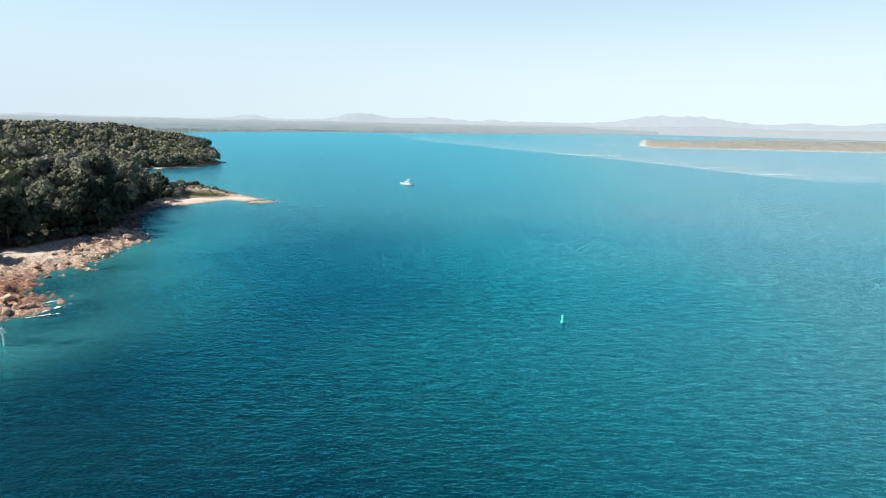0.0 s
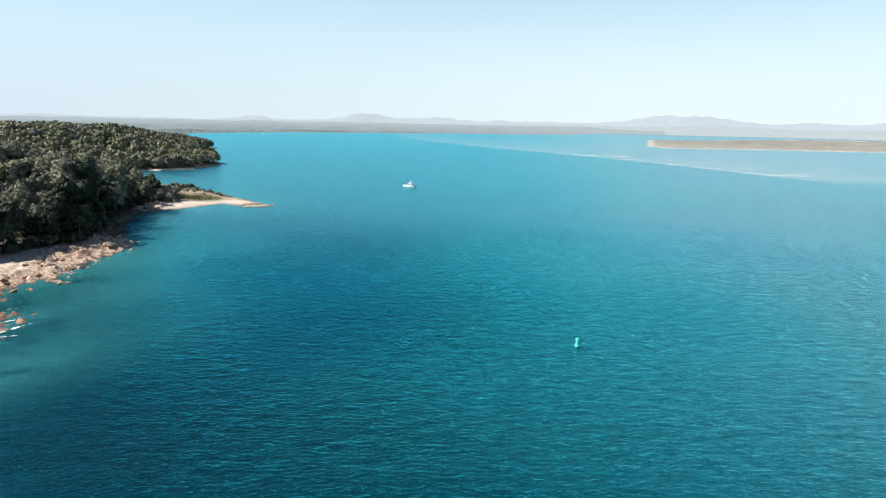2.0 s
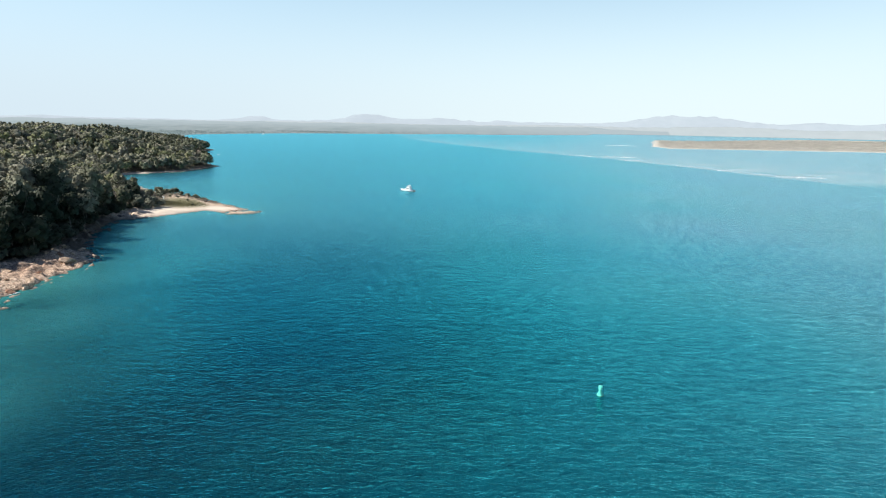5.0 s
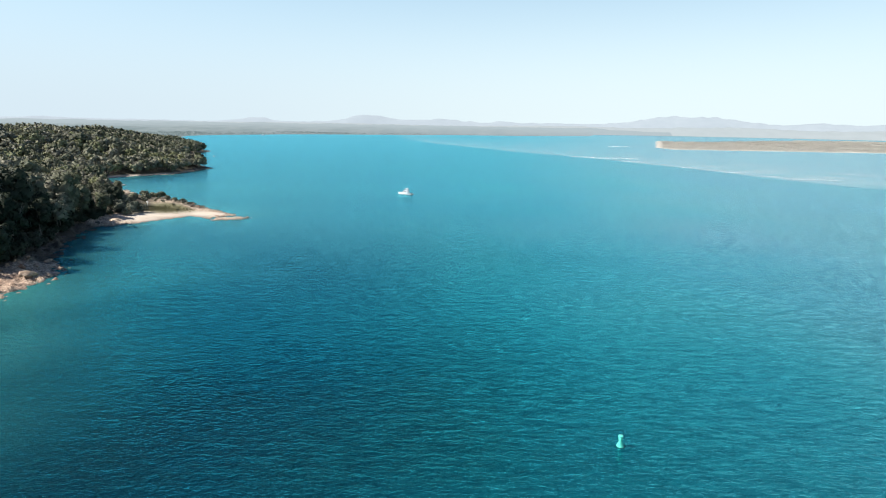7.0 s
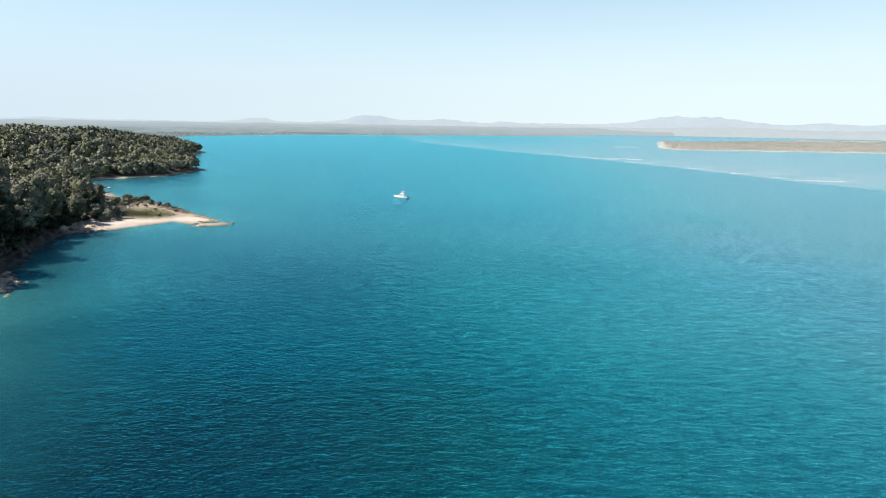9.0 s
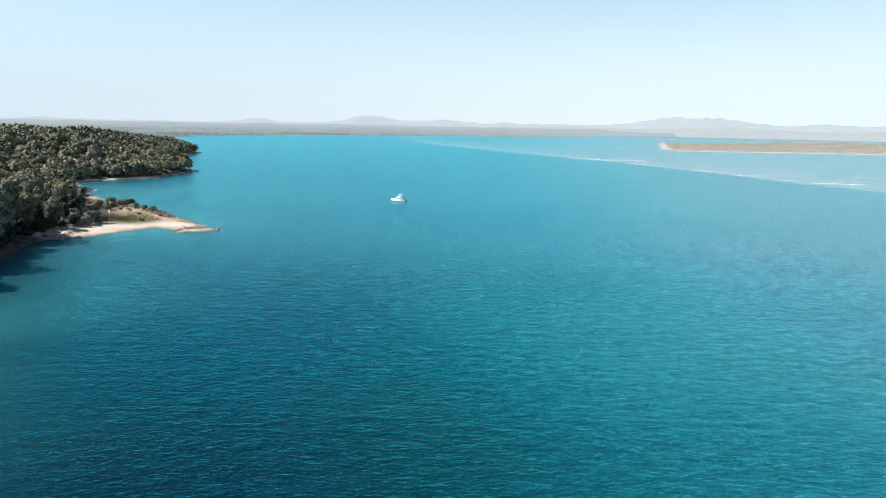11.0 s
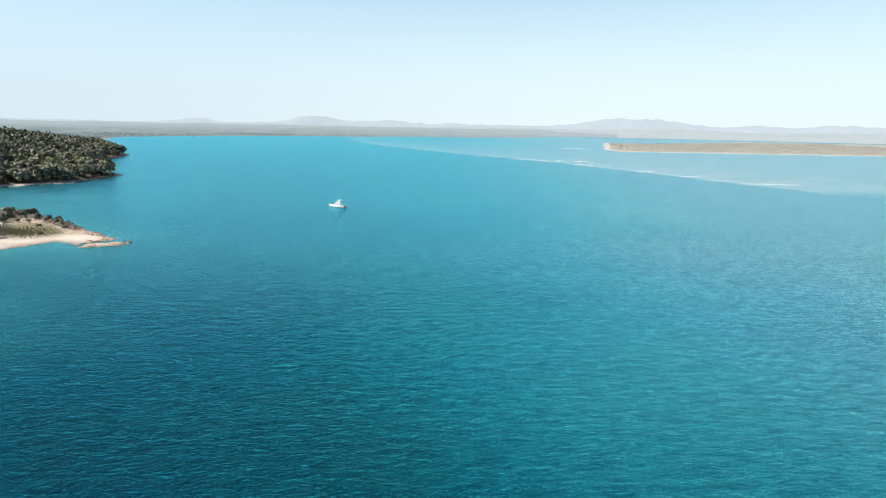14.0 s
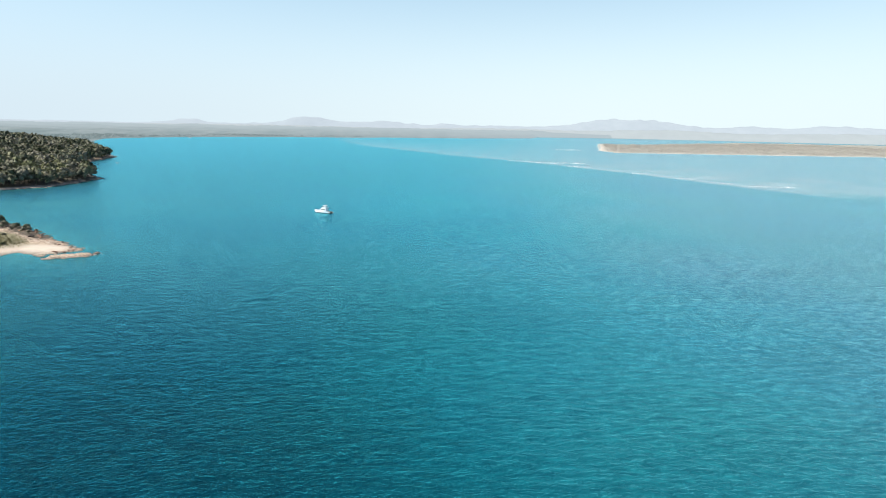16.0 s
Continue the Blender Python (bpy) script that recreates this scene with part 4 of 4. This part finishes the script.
# ---- boats, marks ----
def loft(sections, close=True):
    """A skin over cross sections of equal point count."""
    bm = bmesh.new()
    rings = [[bm.verts.new(p) for p in sec] for sec in sections]
    n = len(rings[0])
    for a, b in zip(rings[:-1], rings[1:]):
        for i in range(n - 1 if not close else n):
            j = (i + 1) % n
            bm.faces.new((a[i], a[j], b[j], b[i]))
    bm.faces.new(rings[0][::-1])
    bm.faces.new(rings[-1])
    bmesh.ops.recalc_face_normals(bm, faces=bm.faces)
    return bm


def block(sx, sy, sz, at=(0, 0, 0), rake=0.0, taper=1.0, bevel=0.06):
    """A bevelled box standing on at; the top is shifted by rake in x and scaled by taper."""
    bm = bmesh.new()
    bmesh.ops.create_cube(bm, size=1.0)
    for v in bm.verts:
        up = v.co.z > 0
        k = taper if up else 1.0
        v.co = (v.co.x * sx * k + (rake if up else 0) + at[0], v.co.y * sy * k + at[1], (v.co.z + 0.5) * sz + at[2])
    if bevel:
        bmesh.ops.bevel(bm, geom=bm.edges[:], offset=bevel, segments=2, affect="EDGES")
    return bm


def tube(points, radius, sides=8):
    bm = bmesh.new()
    for a, b in zip(points[:-1], points[1:]):
        a, b = Vector(a), Vector(b)
        m = Matrix.Translation((a + b) / 2) @ (b - a).to_track_quat("Z", "Y").to_matrix().to_4x4()
        bmesh.ops.create_cone(bm, cap_ends=True, segments=sides, radius1=radius, radius2=radius, depth=(b - a).length, matrix=m)
    return bm


def turned(profile, sides=24, at=(0, 0, 0)):
    """A body turned about z from (radius, height) pairs."""
    secs = [[(at[0] + r * math.cos(6.2832 * i / sides), at[1] + r * math.sin(6.2832 * i / sides), at[2] + z) for i in range(sides)] for r, z in profile]
    return loft(secs)


def hull_sections(L, B, draft, free):
    """Cross sections of a planing hull, bow towards -x."""
    secs = []
    for i in range(13):
        t = i / 12
        x = -L / 2 + L * t
        full = min(1.0, (t / 0.48) ** 0.62 + 0.015)
        b = B / 2 * full * (1 - 0.08 * max(0, t - 0.7) / 0.3)
        sheer = free * (1.42 - 0.62 * t ** 0.8)
        keel = -draft * min(1, t * 3.2)
        rakex = -0.9 * (1 - min(1, t * 4)) if t < 0.25 else 0
        secs.append([(x + rakex, -b, sheer), (x + rakex * 0.3, -b * 0.90, 0.25), (x, -b * 0.55, keel * 0.7), (x, 0, keel), (x, b * 0.55, keel * 0.7), (x + rakex * 0.3, b * 0.90, 0.25), (x + rakex, b, sheer)])
    return secs


def build_cruiser(x, y, turn):
    boat = new("motor_cruiser")
    boat.matrix_basis = pose(x, y, 0, 0, 0, turn)
    boat.scale = (0.86, 0.86, 0.86)
    tagged(boat, "white flybridge motor cruiser at anchor on the water", "boat")
    L, B = 12.4, 3.9
    hull = part("hull", loft(hull_sections(L, B, 0.7, 1.25)), WHITE, boat)
    part("waterline_stripe", loft([[(p[0], p[1] * 1.015, min(p[2], 0.22)) for p in s] for s in hull_sections(L, B, 0.72, 1.25)]), NAVY, hull, "dark blue waterline stripe")
    part("cockpit_deck", block(3.2, 3.2, 0.1, (4.3, 0, 0.98), bevel=0.02), TEAK, boat, "teak cockpit deck")
    part("foredeck", block(4.4, 2.2, 0.35, (-2.9, 0, 1.25), rake=0.35, taper=0.82, bevel=0.1), WHITE, boat)
    cabin = part("cabin", block(5.0, 3.2, 1.75, (0.5, 0, 1.15), rake=0.45, taper=0.86, bevel=0.12), WHITE, boat)
    for sy in (-1, 1):
        part("side_window", block(3.4, 0.05, 0.62, (0.85, sy * 1.475, 2.0), rake=0.15, taper=0.95, bevel=0.01), GLASS_DARK, cabin, "dark tinted window")
    for py in (-0.95, 0, 0.95):
        ob = part("windscreen_pane", block(0.05, 0.85, 0.8, (0, 0, -0.4), bevel=0.01), GLASS_DARK, cabin, "dark tinted windscreen")
        ob.matrix_basis = pose(-1.66, py, 2.2, 0, 25, 0)
    bridge = part("flybridge", block(3.8, 3.0, 0.75, (1.3, 0, 2.9), rake=0.2, taper=1.03, bevel=0.1), WHITE, boat)
    part("flybridge_screen", block(0.06, 2.5, 0.5, (-0.35, 0, 3.6), rake=0.3, taper=0.95, bevel=0.01), GLASS_DARK, bridge, "dark flybridge wind screen")
    part("helm_seat", block(0.6, 1.6, 0.75, (1.7, 0, 3.6), rake=0.1, bevel=0.06), WHITE, bridge)
    top = part("bimini_top", block(2.6, 2.7, 0.14, (1.5, 0, 4.75), taper=0.9, bevel=0.05), WHITE_PAINT, boat, "white bimini top")
    for sx in (0.5, 2.7):
        for sy in (-1.2, 1.2):
            part("bimini_pole", tube([(sx, sy, 3.6), (sx, sy, 4.78)], 0.03), STEEL, top, "steel pole")
    part("radar_mast", tube([(2.5, 0, 4.8), (2.6, 0, 5.5)], 0.06), WHITE, boat)
    part("radar_dome", turned([(0.05, 0), (0.32, 0.05), (0.32, 0.2), (0.1, 0.28)], 16, (2.55, 0, 5.2)), WHITE, boat)
    for sy in (-1, 1):
        part("bow_rail", tube([(-6.6, 0, 2.4), (-5.6, sy * 0.85, 2.3), (-4, sy * 1.55, 2.15), (-2.2, sy * 1.85, 2.05), (-0.8, sy * 1.92, 1.95)], 0.025, 6), STEEL, boat, "stainless steel bow rail")
        for px, py, pz in ((-5.6, 0.85, 2.3), (-4, 1.55, 2.15), (-2.2, 1.85, 2.05), (-0.8, 1.92, 1.95)):
            part("stanchion", tube([(px, sy * py, 1.4), (px, sy * py, pz)], 0.02, 6), STEEL, boat)
    part("swim_platform", block(1.1, 3.4, 0.12, (6.6, 0, 0.3), bevel=0.03), TEAK, boat, "brown swim platform")
    # black panel added for the shade at the stern
    part("transom_shade", block(0.06, 2.2, 0.5, (6.22, 0, 0.45), bevel=0.01), BLACK, boat, "black panel as the shade on the transom")


def build_small_boat(x, y, turn, s):
    boat = new("sailing_boat")
    boat.matrix_basis = pose(x, y, 0, 0, 0, turn)
    tagged(boat, "small white sailing boat moored off the far shore", "boat")
    part("hull", loft(hull_sections(9.0 * s, 3.0 * s, 0.5, 1.1)), WHITE, boat)
    part("cabin", block(3.2 * s, 1.9 * s, 0.9, (0, 0, 1.1), rake=0.2, taper=0.85), WHITE, boat)
    part("mast", tube([(-0.6, 0, 1.5), (-0.6, 0, 11 * s)], 0.12), WHITE_PAINT, boat)
    part("boom", tube([(-0.6, 0, 2.6), (3.4, 0, 2.7)], 0.18), WHITE_PAINT, boat)


def build_buoy(x, y):
    buoy = new("channel_buoy")
    buoy.matrix_basis = pose(x, y, 0, 4, -5, 20)
    buoy.scale = (0.66, 0.66, 0.72)
    tagged(buoy, "bright green conical channel buoy with a drum topmark, afloat", "buoy")
    part("float", turned([(0.55, -0.7), (0.85, -0.5), (0.9, 0.1), (0.8, 0.32)], 28), BUOY_GREEN, buoy, smooth=False)
    part("rubber_band", turned([(0.90, -0.12), (0.95, -0.08), (0.95, 0.06), (0.90, 0.1)], 28), BLACK, buoy, "black rubber band")
    part("tower", turned([(0.76, 0.3), (0.55, 0.75), (0.36, 1.35), (0.30, 1.75)], 24), BUOY_GREEN, buoy, "green cone tower")
    part("platform", turned([(0.5, 1.72), (0.55, 1.76), (0.55, 1.84), (0.3, 1.86)], 20), BUOY_GREEN, buoy)
    part("lantern", turned([(0.12, 1.85), (0.15, 1.95), (0.13, 2.15), (0.03, 2.2)], 14), WHITE_PAINT, buoy, "clear lantern")
    for i in range(3):
        a = i * 2.094
        part("cage_bar", tube([(0.45 * math.cos(a), 0.45 * math.sin(a), 1.82), (0.28 * math.cos(a), 0.28 * math.sin(a), 2.3)], 0.03, 6), BUOY_GREEN, buoy)
    part("topmark", turned([(0.16, 2.22), (0.55, 2.30), (0.55, 2.52), (0.12, 2.66)], 18), BUOY_GREEN, buoy, "green drum-shaped topmark")
    part("lifting_lug", tube([(0.7, 0, 0.3), (0.78, 0, 0.48), (0.66, 0, 0.52)], 0.04, 6), BUOY_GREEN, buoy)


def board(points, thick, at):
    """A flat board with that outline in x and z, facing -y."""
    bm = bmesh.new()
    vs = [bm.verts.new((at[0] + px, at[1] - thick / 2, at[2] + pz)) for px, pz in points]
    f = bm.faces.new(vs)
    got = bmesh.ops.extrude_face_region(bm, geom=[f])
    bmesh.ops.translate(bm, vec=(0, thick, 0), verts=[g for g in got["geom"] if isinstance(g, bmesh.types.BMVert)])
    bmesh.ops.recalc_face_normals(bm, faces=bm.faces)
    return bm


def build_beacon(x, y):
    b = new("navigation_beacon")
    b.matrix_basis = pose(x, y, 0, 0, 0, 38)
    b.scale = (0.8, 0.8, 0.88)
    tagged(b, "white pile beacon with a triangular daymark, standing in shallow water", "beacon")
    part("pile", turned([(0.24, -2.0), (0.24, 3.4), (0.2, 3.6)], 16), WHITE_PAINT, b)
    part("daymark", board([(-1.0, 0), (1.0, 0), (0.0, 1.7)], 0.08, (0, -0.3, 3.1)), WHITE_PAINT, b, "white triangular daymark board")
    part("light_platform", block(0.9, 0.9, 0.08, (0, 0, 4.3), bevel=0.01), WHITE_PAINT, b)
    part("bracket", tube([(0, -0.25, 3.4), (0, 0.1, 3.4), (0, 0.1, 4.3)], 0.06, 6), STEEL, b)
    part("lantern", turned([(0.14, 4.38), (0.16, 4.5), (0.14, 4.75), (0.04, 4.82)], 14), WHITE_PAINT, b)
    part("solar_panel", block(0.6, 0.04, 0.4, (0.25, 0.2, 4.4), bevel=0.005), NAVY, b, "dark solar panel")
    for i in range(6):
        part("ladder_rung", tube([(-0.2, 0.3, 0.6 + i * 0.5), (0.2, 0.3, 0.6 + i * 0.5)], 0.025, 6), STEEL, b)
    for sx in (-0.2, 0.2):
        part("ladder_rail", tube([(sx, 0.3, 0.2), (sx, 0.3, 3.6)], 0.03, 6), STEEL, b)


def build_sign(x, y):
    z = float(ground(np.array([x]), np.array([y]))[0][0])
    s = new("lead_mark")
    s.matrix_basis = pose(x, y, z, 0, 0, -18)
    s.scale = (0.72, 0.72, 0.78)
    tagged(s, "white lead mark board on a post on the grassy spit", "sign")
    part("post", tube([(0, 0, -0.4), (0, 0, 3.0)], 0.09), WHITE_PAINT, s)
    part("board", board([(-0.6, 0), (0.6, 0), (1.05, 1.35), (-1.05, 1.35)], 0.06, (0, -0.12, 2.6)), WHITE_PAINT, s, "white tapered board")
    for sx in (-0.55, 0.55):
        part("brace", tube([(0, 0, 1.6), (sx, -0.06, 2.9)], 0.04, 6), WHITE_PAINT, s)


build_island()
build_forest()
build_cruiser(-29.7, 463.8, -28)
build_small_boat(-692, 2209, 30, 1.3)
build_buoy(30.3, 139.8)
build_beacon(-92.6, 117)
build_sign(-160, 367)
build_shrubs()
build_boulders()
build_foam()
